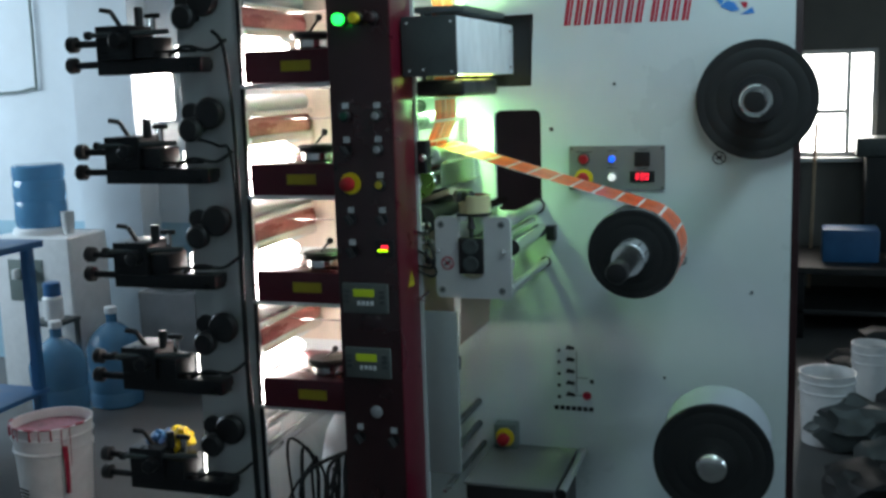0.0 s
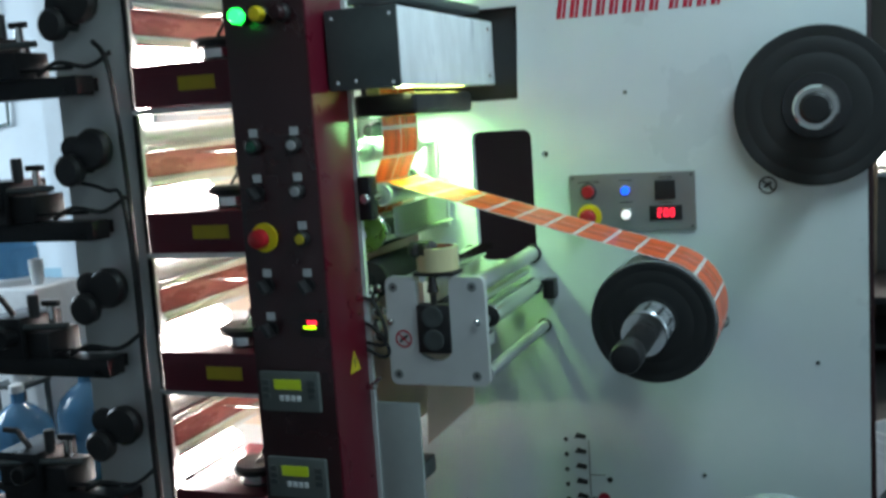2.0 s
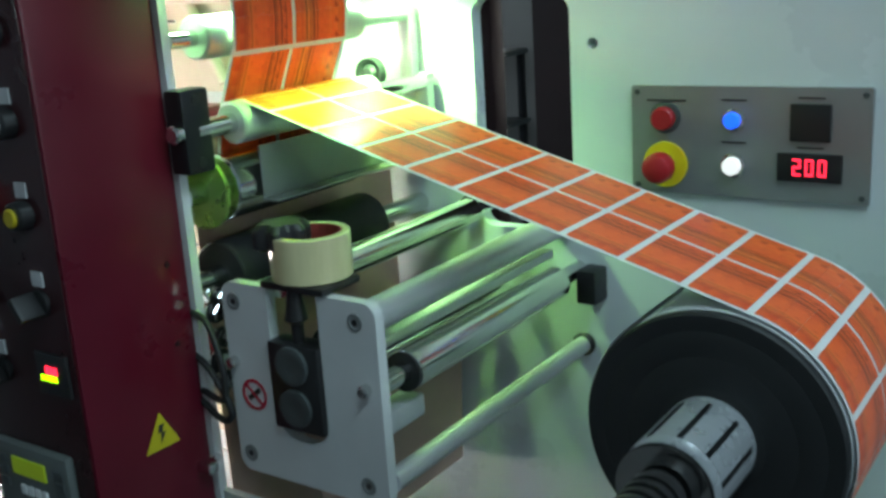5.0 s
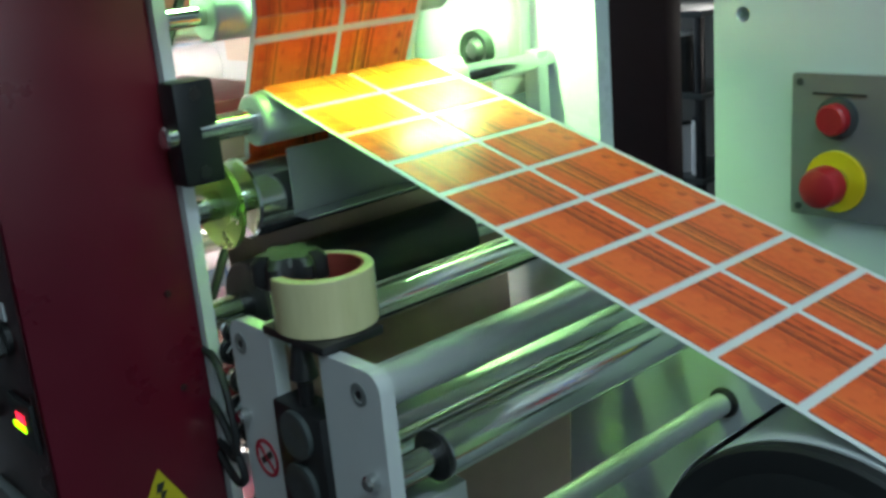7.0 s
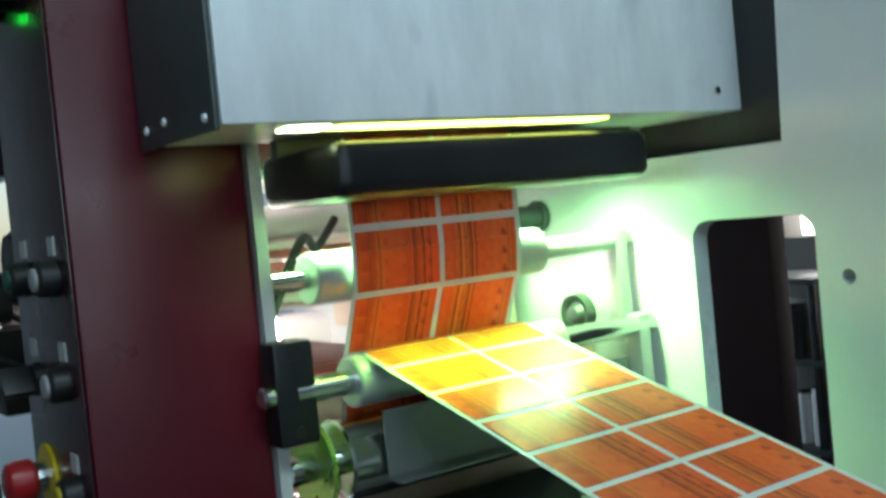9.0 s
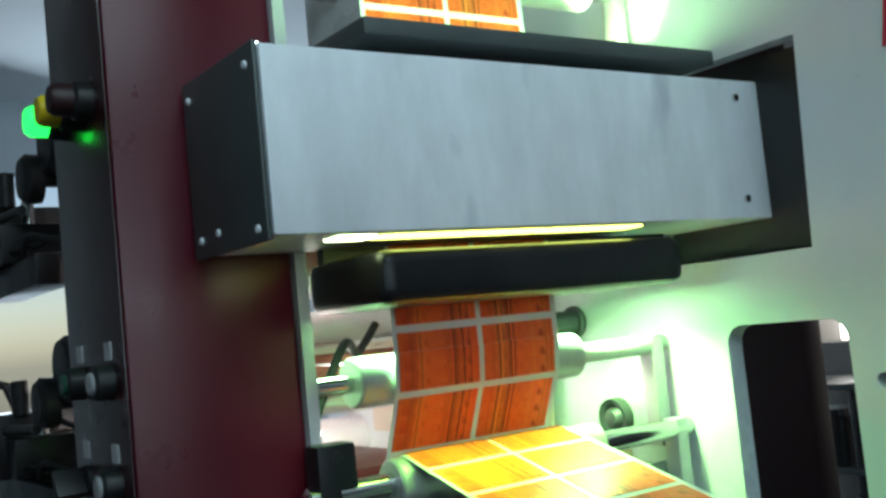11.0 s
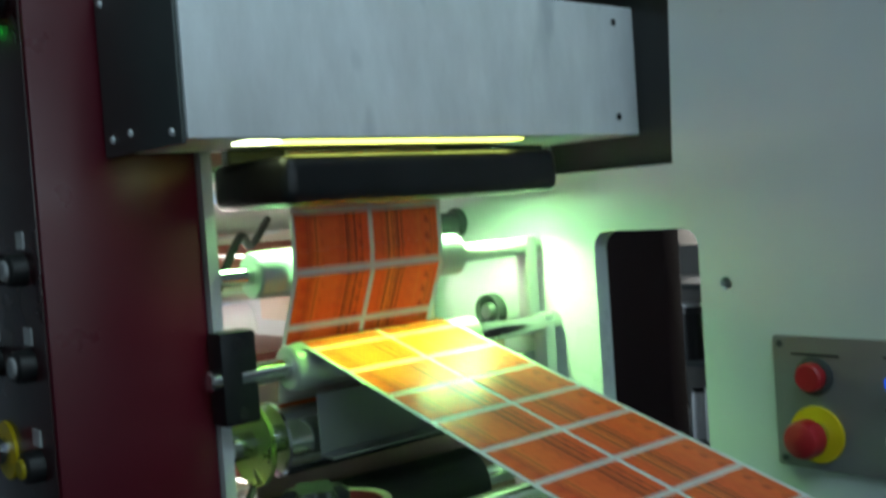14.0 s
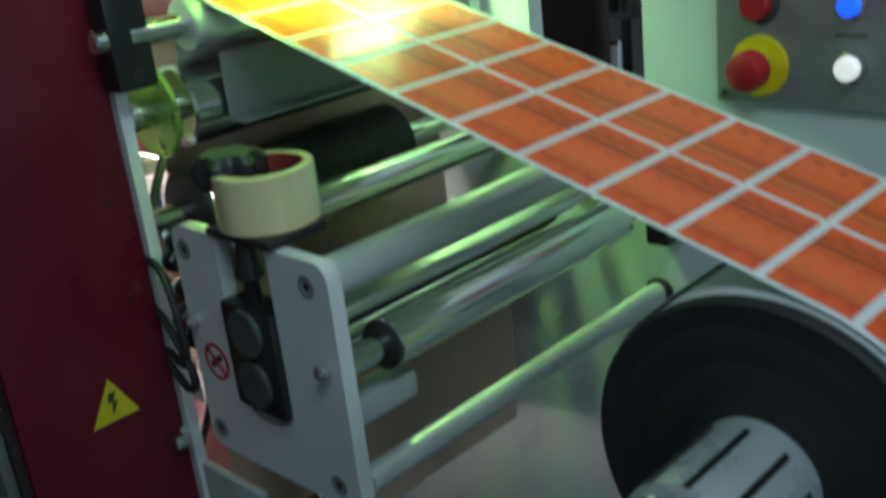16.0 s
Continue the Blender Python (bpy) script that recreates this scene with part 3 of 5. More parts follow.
# ---- front frame plate with the tall print window ----
fr = thing("front_frame", "white painted front frame plate with a tall opening", "machine frame")
part("frame_plate", sheet(rect(-0.915, -0.284, 0.12, 2.15), [rect(-0.735, -0.46, 0.32, 1.80), rect(-0.455, -0.305, 1.0, 1.3)], -0.404, -0.394), "plate", fr)
part("frame_foot", box(-0.90, -0.30, -0.43, -0.37, 0.0, 0.12, 0.004), "blackmetal", fr)
part("tie_bar", cyl((-0.88, -0.395, 2.05), (-0.88, 0.0, 2.05), 0.02), "rod", fr)
part("tie_bar", cyl((-0.33, -0.395, 2.05), (-0.33, 0.0, 2.05), 0.02), "rod", fr)
part("tie_bar", cyl((-0.88, -0.395, 0.25), (-0.88, 0.0, 0.25), 0.02), "rod", fr)
part("opening_seal", sheet(rect(-0.742, -0.453, 0.312, 1.808), [rect(-0.733, -0.462, 0.322, 1.798)], -0.411, -0.4042), "blackmetal", fr, "black edging strip")
part("cable", tube([(-0.80, -0.43, 1.72), (-0.765, -0.435, 1.66), (-0.752, -0.432, 1.4), (-0.757, -0.43, 1.0), (-0.75, -0.432, 0.7), (-0.74, -0.44, 0.5), (-0.70, -0.46, 0.40)], 0.005), "rubber", fr)
part("cable", tube([(-0.88, -0.45, 1.46), (-0.80, -0.44, 1.44), (-0.765, -0.43, 1.38), (-0.762, -0.43, 0.9), (-0.755, -0.43, 0.5)], 0.004), "rubber", fr)

# ---- print stations ----
M["sidelamp"] = mat("side_lamp_glow", (1, 1, 1), 0.3, 0, 0, emit=7, ecol=(1.0, 0.96, 0.92))


def station(z, first=False):
    s = thing("print_station", "print unit with a red ink tray, rollers and black adjuster bracket", "print unit", "print stations of the press")
    # red drawer with a yellow sticker
    tray = part("ink_tray", box(-0.712, -0.462, -0.44, -0.16, z, z + 0.078, 0.004), "red", s, "dark red ink tray")
    part("sticker", flat(rect(-0.612, -0.535, z + 0.027, z + 0.052), -0.4402, 0.0008), "ink_yellow", tray, "yellow warning sticker", False)
    part("tray_rim", box(-0.735, -0.46, -0.425, -0.06, z - 0.012, z - 0.001, 0.002), "alu", s)
    # motor pot with knob
    pot = part("motor_pot", turned([(0, 0.036), (0.022, 0.036), (0.024, 0.050), (0.034, 0.052), (0.040, 0.046), (0.042, 0)], (-0.560, -0.37, z + 0.080), (0, 0, 1), 32), "black", s)
    part("pot_ring", turned([(0.004, 0.0375), (0.020, 0.0375)], (-0.560, -0.37, z + 0.080), (0, 0, 1), 32), "chrome", pot)
    part("lever", cyl((-0.56, -0.38, z + 0.12), (-0.525, -0.40, z + 0.150), 0.003, 8), "blackmetal", pot)
    part("lever_knob", turned([(0, 0.004), (0.004, 0.008), (0.012, 0.008), (0.016, 0.003)], (-0.527, -0.40, z + 0.147), (0.5, -0.5, 0.5), 14), "black", pot)
    # cylinders across the press
    part("plate_cylinder", ycyl(-0.785, z + 0.160, -0.375, -0.01, 0.044, 32, 0.003), "pinkroll", s, "inked pinkish plate cylinder")
    part("anilox_roller", ycyl(-0.748, z + 0.128, -0.385, -0.03, 0.017, 28, 0.002), "chrome", s)
    part("impression_roller", ycyl(-0.770, z + 0.222, -0.375, -0.01, 0.024, 28, 0.002), "rod", s)
    part("idler_roller", ycyl(-0.742, z + 0.196, -0.385, -0.02, 0.009, 20), "chrome", s)
    part("lamp_tube", ycyl(-0.738, z + 0.092, -0.392, -0.17, 0.016, 16), "tube", s, "glaring white lamp tube")
    # glowing sheets added for the light that shows through the gap by the tray
    part("lamp_face", box(-0.7335, -0.7145, -0.405, -0.399, z + 0.040, z + 0.078, 0.001), "tube", s)
    part("lamp_face", box(-0.7335, -0.7145, -0.405, -0.399, z - 0.005, z + 0.030, 0.001), "tube", s)
    part("hose", tube([(-0.49, -0.30, z + 0.12), (-0.50, -0.25, z + 0.20), (-0.56, -0.2, z + 0.19), (-0.60, -0.15, z + 0.22)], 0.005), "rubber", s)
    part("reflector", box(-0.86, -0.462, -0.016, -0.006, z + 0.070, z + 0.255, 0.003), "warm", s, "warm white inner guard")
    part("guard_rib", box(-0.640, -0.470, -0.090, -0.070, z + 0.196, z + 0.222, 0.003), "warm", s)
    part("guard_rib", cyl((-0.672, -0.03, z + 0.225), (-0.600, -0.03, z + 0.085), 0.009, 12), "warm", s)
    part("guide_wire", cyl((-0.735, -0.22, z + 0.180), (-0.470, -0.22, z + 0.180), 0.0016, 8), "chrome", s)
    # black bracket outside the frame
    br = part("bracket_arm", box(-1.075, -0.778, -0.480, -0.430, z + 0.002, z + 0.040, 0.004), "blackmetal", s, "black bracket arm")
    part("bracket_stud", box(-0.82, -0.79, -0.43, -0.4042, z + 0.01, z + 0.035), "blackmetal", br)
    bd = part("bracket_body", box(-1.060, -0.962, -0.50, -0.38, z + 0.038, z + 0.122, 0.004), "blackmetal", s, "black adjuster block")
    for k, (dz, dx) in enumerate(((0.018, 0), (0.070, 0.004))):
        part("adjuster_shaft", cyl((-1.06, -0.455, z + dz + 0.012), (-1.165 + dx, -0.455, z + dz + 0.012), 0.009, 16), "blackmetal", s)
        part("adjuster_knob", turned([(0, 0.012), (0.004, 0.020), (0.022, 0.021), (0.027, 0.017)], (-1.150 + dx, -0.455, z + dz + 0.012), (-1, 0, 0), 20), "black", s)
    part("clamp_screw", cyl((-0.95, -0.47, z + 0.118), (-0.95, -0.47, z + 0.165), 0.011, 16, 0.002), "black", bd)
    part("clamp_lever", cyl((-1.01, -0.46, z + 0.118), (-1.03, -0.47, z + 0.158), 0.006, 10), "black", bd)
    part("clamp_lever", cyl((-1.03, -0.47, z + 0.158), (-1.055, -0.48, z + 0.163), 0.006, 10), "black", bd)
    part("dial", turned([(0, 0.018), (0.03, 0.018), (0.032, 0.015)], (-0.985, -0.50, z + 0.085), (0, -1, 0), 24), "blackmetal", bd)
    part("slide_block", box(-0.958, -0.905, -0.49, -0.40, z + 0.041, z + 0.092, 0.003), "blackmetal", s, "black slide block")
    part("cross_screw", cyl((-1.075, -0.508, z + 0.100), (-0.870, -0.470, z + 0.104), 0.0065, 12), "steeldark", s)
    part("screw_head", turned([(0, 0.010), (0.012, 0.011), (0.014, 0.008)], (-1.068, -0.507, z + 0.100), (-1, 0.1, 0), 16), "black", s)
    part("slide_post", cyl((-0.925, -0.45, z + 0.092), (-0.925, -0.45, z + 0.140), 0.008, 14, 0.001), "chrome", s)
    part("wing_knob", box(-0.945, -0.905, -0.456, -0.444, z + 0.138, z + 0.150, 0.003), "black", s)
    part("drain_hose", tube([(-0.90, -0.47, z + 0.075), (-0.85, -0.475, z + 0.095), (-0.80, -0.45, z + 0.085), (-0.765, -0.425, z + 0.11)], 0.0045), "rubber", s)
    part("lamp_glass", box(-0.948, -0.918, -0.362, -0.354, z + 0.035, z + 0.105, 0.001), "sidelamp", s, "bright lamp window behind the bracket")
    part("side_roller", ycyl(-0.93, z + 0.06, -0.35, 0.0, 0.032, 24, 0.003), "paper", s)
    part("bracket_rail", cyl((-1.05, -0.50, z + 0.055), (-0.80, -0.46, z + 0.055), 0.004, 8), "blackmetal", s)
    # round hand knobs on the frame
    part("hand_knob", turned([(0, 0.012), (0.03, 0.012), (0.031, 0.038), (0.046, 0.040), (0.055, 0.034), (0.056, 0)], (-0.812, -0.4042, z + 0.204), (0, -1, 0), 36), "black", s)
    part("hand_knob", turned([(0, 0.010), (0.05, 0.010), (0.051, 0.030), (0.068, 0.031), (0.075, 0.024), (0.076, 0)], (-0.856, -0.4042, z + 0.166), (0, -1, 0), 30), "black", s)
    part("hand_wheel", turned([(0, 0.016), (0.02, 0.016), (0.021, 0.026), (0.032, 0.024), (0.033, 0)], (-0.873, -0.4042, z + 0.206), (0, -1, 0), 26), "black", s)
    for o in s.children_recursive:
        if o.name.split(".")[0] in ("bracket_arm", "bracket_stud", "bracket_body", "adjuster_shaft", "adjuster_knob", "clamp_screw", "clamp_lever", "dial", "bracket_rail", "slide_block", "cross_screw", "screw_head", "slide_post", "wing_knob"):
            o.data.transform(Matrix.Translation((-0.028, 0, 0.030)))
    return s


S0 = station(1.588)
for z in (1.315, 1.047, 0.772):
    copy_thing(S0, Matrix.Translation((0, 0, z - 1.588)))
S5 = tagged(copy_thing(S0, Matrix.Translation((0, 0, 0.50 - 1.588))), "lowest print unit with an empty bay and black adjuster bracket")
for o in [o for o in S5.children_recursive if o.name.split(".")[0] in ("lamp_tube", "lamp_face", "ink_tray", "sticker", "tray_rim", "motor_pot", "pot_ring", "lever", "lever_knob", "plate_cylinder", "reflector", "guard_rib", "guide_wire")]:
    bpy.data.objects.remove(o)
loom = thing("cable_loom", "tangle of black cables in the lowest bay", "cable")
rnd = random.Random(11)
for k in range(9):
    x = -0.71 + 0.027 * k
    part("cable", tube([(x, -0.36, 0.325), (x + rnd.uniform(-0.05, 0.05), -0.33, 0.45 + rnd.uniform(-0.05, 0.08)), (x + rnd.uniform(-0.08, 0.08), -0.30, 0.58 + rnd.uniform(-0.06, 0.08)), (x * 0.6 - 0.24, -0.28, 0.55), (x * 0.5 - 0.29, -0.30, 0.42), (-0.60 + rnd.uniform(-0.1, 0.1), -0.25, 0.325)], 0.004 + 0.0015 * (k % 2)), "rubber", loom)
hop = thing("waste_cone", "dull pale paper cone in the lowest bay", "paper roll")
part("cone", turned([(0, 0.10), (0.12, 0.075), (0.20, 0.03), (0.21, 0)], (-0.60, -0.14, 0.50), (0, 0, 1), 32), "paper", hop)
part("post", cyl((-0.60, -0.14, 0.12), (-0.60, -0.14, 0.505), 0.02, 16), "steeldark", hop)
wl = thing("wall_lamp", "glaring white lamp on the far wall", "lamp")
part("lamp_body", box(-2.785, -2.640, 2.27, 2.30, 1.42, 1.76, 0.006), "white", wl)
part("lamp_glass", box(-2.775, -2.650, 2.255, 2.27, 1.43, 1.75, 0.004), "tube", wl)

# ---- dryer housing ----
dry = thing("dryer_housing", "stained stainless steel dryer housing with a dark end cover", "dryer")
part("cover", box(-0.282, -0.154, -0.481, 0.03, 1.594, 1.722, 0.002), "steel", dry, "stained brushed steel cover")
endc = part("end_cover", box(-0.285, -0.1555, -0.4852, -0.4815, 1.591, 1.7245, 0.0016), "steeldark", dry, "dark grey end cover")
for x in (-0.275, -0.245, -0.165):
    part("screw", turned([(0, 0.004), (0.003, 0.0035)], (x, -0.478, 1.722), (0, 0, 1), 10), "chrome", dry)
for x, z in ((-0.268, 1.604), (-0.235, 1.606), (-0.168, 1.60), (-0.272, 1.71), (-0.168, 1.71)):
    part("screw", turned([(0, 0.003), (0.002, 0.0025)], (x, -0.4852, z), (0, -1, 0), 10), "steel", endc)
for y, z in ((-0.012, 1.705), (-0.012, 1.612)):
    part("screw", turned([(0, 0.004), (0.002, 0.0035)], (-0.154, y, z), (1, 0, 0), 10), "chrome", dry)
trough = part("lower_trough", box(-0.290, -0.170, -0.393, -0.085, 1.543, 1.5835, 0.012, 4), "blackmetal", dry, "dark lower trough")
part("upper_lip", box(-0.288, -0.165, -0.392, -0.02, 1.738, 1.752, 0.003), "steeldark", dry)
for y0, y1 in ((-0.424, -0.394), (-0.386, -0.237), (-0.231, -0.130)):
    part("lamp_slit", box(-0.195, -0.171, y0, y1, 1.5922, 1.5938, 0.0003), "uvspot" if y0 < -0.40 else "uv", dry, "glowing yellow lamp slit")
part("support", box(-0.272, -0.262, -0.39, -0.01, 1.576, 1.596), "steeldark", dry)
part("support", box(-0.272, -0.262, -0.39, -0.01, 1.720, 1.740), "steeldark", dry)

# ---- idler rollers between the plates ----


def roller(label, x, z, r, material, y0=-0.345, y1=-0.03, shaft=0.011, name="guide_roller"):
    t = thing(name, label, "roller", "rollers of the web path", at=(x, -0.2, z))
    part("drum", ycyl(0, 0, y0 + 0.2, y1 + 0.2, r, 40, 0.002), material, t)
    part("shaft", ycyl(0, 0, -0.194, 0.20, shaft, 20), "chrome", t)
    return t


HX, HZ, HR = -0.268, 1.403, 0.0205
hubr = roller("smooth grey metal guide roller under the printed web", HX, HZ, HR, "rod", -0.345, -0.125, 0.010)
blk = thing("bearing_block", "black bearing block bolted to the frame edge", "bearing")
part("block", box(-0.2838, -0.259, -0.412, -0.378, 1.364, 1.443, 0.004), "blackmetal", blk)
part("bolt", turned([(0, 0.009), (0.007, 0.009), (0.009, 0.007)], (HX, -0.412, HZ), (0, -1, 0), 16), "chrome", blk)
for z in (1.374, 1.433):
    part("screw", turned([(0, 0.005), (0.001, 0.005)], (-0.259, -0.395, z), (1, 0, 0), 12), "black", blk)
roller("bright steel guide roller under the dryer", -0.2885, 1.486, 0.021, "rod", -0.362, -0.122, 0.008)
roller("grey steel roller behind a shield sheet", -0.293, 1.338, 0.034, "chrome", -0.352, -0.03, 0.012)
part("lime_disc", turned([(0, 0.037), (0.004, 0.037)], (0, -0.168, 0), (0, -1, 0), 36), "lime", bpy.data.objects["guide_roller.002"], "translucent lime plastic disc")
roller("matt black rubber roller", -0.298, 1.247, 0.036, "rubber", -0.355, -0.115, 0.012)
roller("polished upper guide roller above the dryer", -0.287, 1.845, 0.022, "rod", -0.375, -0.06, 0.010)
shield = thing("shield_sheet", "thin bent grey shield sheet below the web", "shield")
part("sheet", box(-0.255, -0.2535, -0.325, -0.05, 1.325, 1.378), "sheet", shield)
part("lip", box(-0.2555, -0.235, -0.325, -0.05, 1.3225, 1.3245), "sheet", shield)
for x, z in ((-0.268, 1.403), (-0.2885, 1.486), (-0.287, 1.845)):
    a = thing("support_arm", "light grey steel support arm of a roller", "bracket", "roller support arms")
    part("bar", ycyl(x, z, -0.118, -0.012, 0.0095, 20, 0.002), "rod", a)
    part("arm", box(x - 0.0095, x + 0.0095, -0.026, -0.010, z - 0.10, z + 0.0105, 0.003), "rod", a)
    part("stub", ycyl(x, z - 0.085, -0.012, 0.0, 0.008, 14), "rod", a)
kn = thing("round_knob", "small dark ringed knob on the frame", "knob")
part("knob", turned([(0, 0.008), (0.012, 0.008), (0.013, 0.021), (0.024, 0.020), (0.022, 0.015), (0.019, 0.013), (0.026, 0.008), (0.027, 0)], (-0.35, 0, 1.412), (0, -1, 0), 26), "steeldark", kn)
sr = thing("rod_stub", "short dark steel rod stub on the frame", "rod")
part("stub", ycyl(-0.415, 1.515, -0.06, 0, 0.013, 20, 0.003), "steeldark", sr)
part("collar", ycyl(-0.415, 1.515, -0.008, 0, 0.018, 20, 0.002), "steeldark", sr)

# ---- nip unit in front ----
nip = thing("nip_unit", "white plated nip unit with steel rollers and clamp screw", "roller unit")
NY = -0.402
part("end_plate", sheet(
    [p for p in rounded(-0.248, -0.062, 1.066, 1.262, 0.014) if p[1] > 1.2 and p[0] > -0.12] + [(-0.128, 1.262), (-0.128, 1.135)]
    + [(-0.159 + 0.031 * math.cos(a), 1.135 + 0.024 * math.sin(a)) for a in [-k * math.pi / 10 for k in range(1, 10)]]
    + [(-0.190, 1.135), (-0.190, 1.262)] + [p for p in rounded(-0.248, -0.062, 1.066, 1.262, 0.014) if not (p[1] > 1.2 and p[0] > -0.12)], [], NY, NY + 0.012), "plate", nip, "white end plate with a slot")
part("slot_block", box(-0.1895, -0.1285, NY - 0.006, NY + 0.02, 1.125, 1.212, 0.003), "black", nip, "black bearing block")
for z in (1.192, 1.150):
    part("bearing_cap", turned([(0, 0.019), (0.004, 0.019), (0.005, 0.014), (0.003, 0.008), (0.004, 0)], (-0.159, NY - 0.006, z), (0, -1, 0), 28), "steeldark", nip)
part("clamp_spindle", turned([(0, 0.006), (0.03, 0.006), (0.034, 0.011), (0.05, 0.008), (0.063, 0.006)], (-0.159, NY + 0.006, 1.20), (0, 0, 1), 16), "black", nip)
part("crossbar", box(-0.192, -0.116, NY - 0.004, NY + 0.05, 1.2625, 1.2695, 0.002), "black", nip)
for x, z in ((-0.085, 1.243), (-0.233, 1.243), (-0.085, 1.085), (-0.233, 1.085)):
    bolt_ = part("bolt", turned([(0, 0.0085), (0.0008, 0.0085), (0.001, 0.0055), (0.0003, 0.005)], (x, NY, z), (0, -1, 0), 18), "sheet", nip)
    part("socket", turned([(0, 0.0032), (0.0006, 0.003)], (x, NY - 0.0004, z), (0, -1, 0), 6), "black", bolt_)
for x, z in ((-0.078, 1.181), (-0.240, 1.181)):
    part("bolt", turned([(0, 0.006), (0.007, 0.006), (0.009, 0.004)], (x, NY, z), (0, -1, 0), 12), "chrome", nip)
part("sticker", sheet(ring(-0.2185, 1.150, 0.016), [ring(-0.2185, 1.150, 0.013)], NY - 0.001, NY - 0.0002), "ink_red", nip, "round red warning sticker", False)
part("sticker_bar", flat(stroke((-0.228, 1.159), (-0.209, 1.141), 0.003), NY - 0.0003), "ink_red", nip, "", False)
part("sticker_mark", flat(stroke((-0.226, 1.145), (-0.211, 1.156), 0.005), NY - 0.0002), "ink_black", nip, "", False)
for x, z, r in ((-0.088, 1.240, 0.0155), (-0.068, 1.088, 0.0105), (-0.222, 1.246, 0.011), (-0.233, 1.085, 0.011)):
    part("tie_rod", ycyl(x, z, NY + 0.012, 0.0, r, 24), "rod", nip)
part("steel_roller", ycyl(-0.072, 1.182, -0.352, -0.06, 0.019, 32, 0.002), "chrome", nip, "polished steel roller with black end")
part("roller_end", ycyl(-0.072, 1.182, -0.356, -0.3525, 0.019, 32), "black", nip)
part("roller_shaft", ycyl(-0.072, 1.182, -0.392, 0.0, 0.010, 18), "chrome", nip)
part("back_roller", ycyl(-0.180, 1.258, -0.36, -0.06, 0.014, 28, 0.002), "chrome", nip)
part("back_roller_shaft", ycyl(-0.180, 1.258, -0.392, 0.0, 0.008, 18), "chrome", nip)
part("nip_roller", ycyl(-0.159, 1.192, -0.36, -0.04, 0.020, 28, 0.002), "rubber", nip)
part("nip_roller", ycyl(-0.159, 1.150, -0.36, -0.04, 0.020, 28, 0.002), "chrome", nip)
part("cross_angle", box(-0.115, -0.085, -0.39, -0.04, 1.205, 1.215, 0.001), "alu", nip)
for x, z, r in ((-0.088, 1.240, 0.0205), (-0.068, 1.088, 0.0145), (-0.222, 1.246, 0.015), (-0.233, 1.085, 0.015)):
    part("rod_seat", turned([(0, r), (0.004, r), (0.006, r - 0.002)], (x, -0.0002, z), (0, -1, 0), 24), "black", nip)
part("bearing_plate", box(-0.060, -0.036, -0.034, -0.0005, 1.150, 1.190, 0.003), "black", nip, "black bearing plate on the frame")
part("lower_bar", box(-0.098, -0.072, NY + 0.012, -0.325, 1.128, 1.150, 0.003), "rod", nip, "square grey bar under the roller")
fit_ = thing("frame_fittings", "small chrome studs and hose fittings on the frame edge", "fitting")
for y, z, r, L in ((-0.386, 1.238, 0.007, 0.022), (-0.388, 1.222, 0.009, 0.016), (-0.386, 1.196, 0.008, 0.026), (-0.388, 1.170, 0.010, 0.014), (-0.386, 1.150, 0.007, 0.024)):
    st_ = part("stud", cyl((-0.2838, y, z), (-0.2838 + L, y, z), r, 6, 0.001), "chrome", fit_)
    part("collar", cyl((-0.2838 + L * 0.4, y, z), (-0.2838 + L * 0.7, y, z), r * 1.3, 20, 0.001), "blackmetal", st_)
tp = thing("tape_roll", "half used roll of amber packing tape on the nip unit", "tape")
TX, TY, TZ = -0.156, -0.372, 1.2697
part("tape", turned([(0, 0.031), (0, 0.0372), (0.001, 0.038), (0.041, 0.038), (0.042, 0.0372), (0.042, 0.031)], (TX, TY, TZ), (0, 0, 1), 48, None, True), "tape", tp)
part("core", turned([(0.0, 0.0308), (0.0415, 0.0308), (0.0415, 0.029), (0.0, 0.029)], (TX, TY, TZ + 0.0002), (0, 0, 1), 40, None, True), "tapecore", tp, "red brown cardboard core")
hk = thing("star_knob", "black lobed star knob above the tape roll", "knob")
b = bmesh.new()
top = []
for h, s in ((0.0, 0.8), (0.004, 1.0), (0.020, 1.0), (0.026, 0.8)):
    top.append([b.verts.new((TX - 0.022 + math.cos(a) * s * 0.024 * (1 + 0.16 * math.cos(6 * a)), TY - 0.012 + math.sin(a) * s * 0.024 * (1 + 0.16 * math.cos(6 * a)), 1.296 + h)) for a in [k * math.tau / 60 for k in range(60)]])
for p, q in zip(top, top[1:]):
    for k in range(60):
        b.faces.new((p[k], p[(k + 1) % 60], q[(k + 1) % 60], q[k]))
b.faces.new(top[0][::-1])
b.faces.new(top[-1])
part("knob", b, "black", hk)
part("stem", cyl((TX - 0.014, TY - 0.005, 1.2697), (TX - 0.018, TY - 0.008, 1.298), 0.007, 16), "black", hk)

# ---- cables and clasp beside the column ----
cb = thing("sensor_cable", "thin black looped sensor cables from the column", "cable")
part("cable", tube([(-0.295, -0.404, 1.225), (-0.27, -0.405, 1.215), (-0.25, -0.41, 1.17), (-0.255, -0.41, 1.14), (-0.29, -0.404, 1.142)], 0.0035), "rubber", cb)
part("cable", tube([(-0.295, -0.404, 1.18), (-0.265, -0.41, 1.165), (-0.245, -0.41, 1.13), (-0.26, -0.41, 1.118), (-0.30, -0.404, 1.135)], 0.0035), "rubber", cb)
cl = thing("toggle_clasp", "small chrome toggle clasp with a red tip", "clasp")
part("clasp_body", box(-0.302, -0.272, -0.425, -0.412, 1.060, 1.070, 0.002), "chrome", cl)
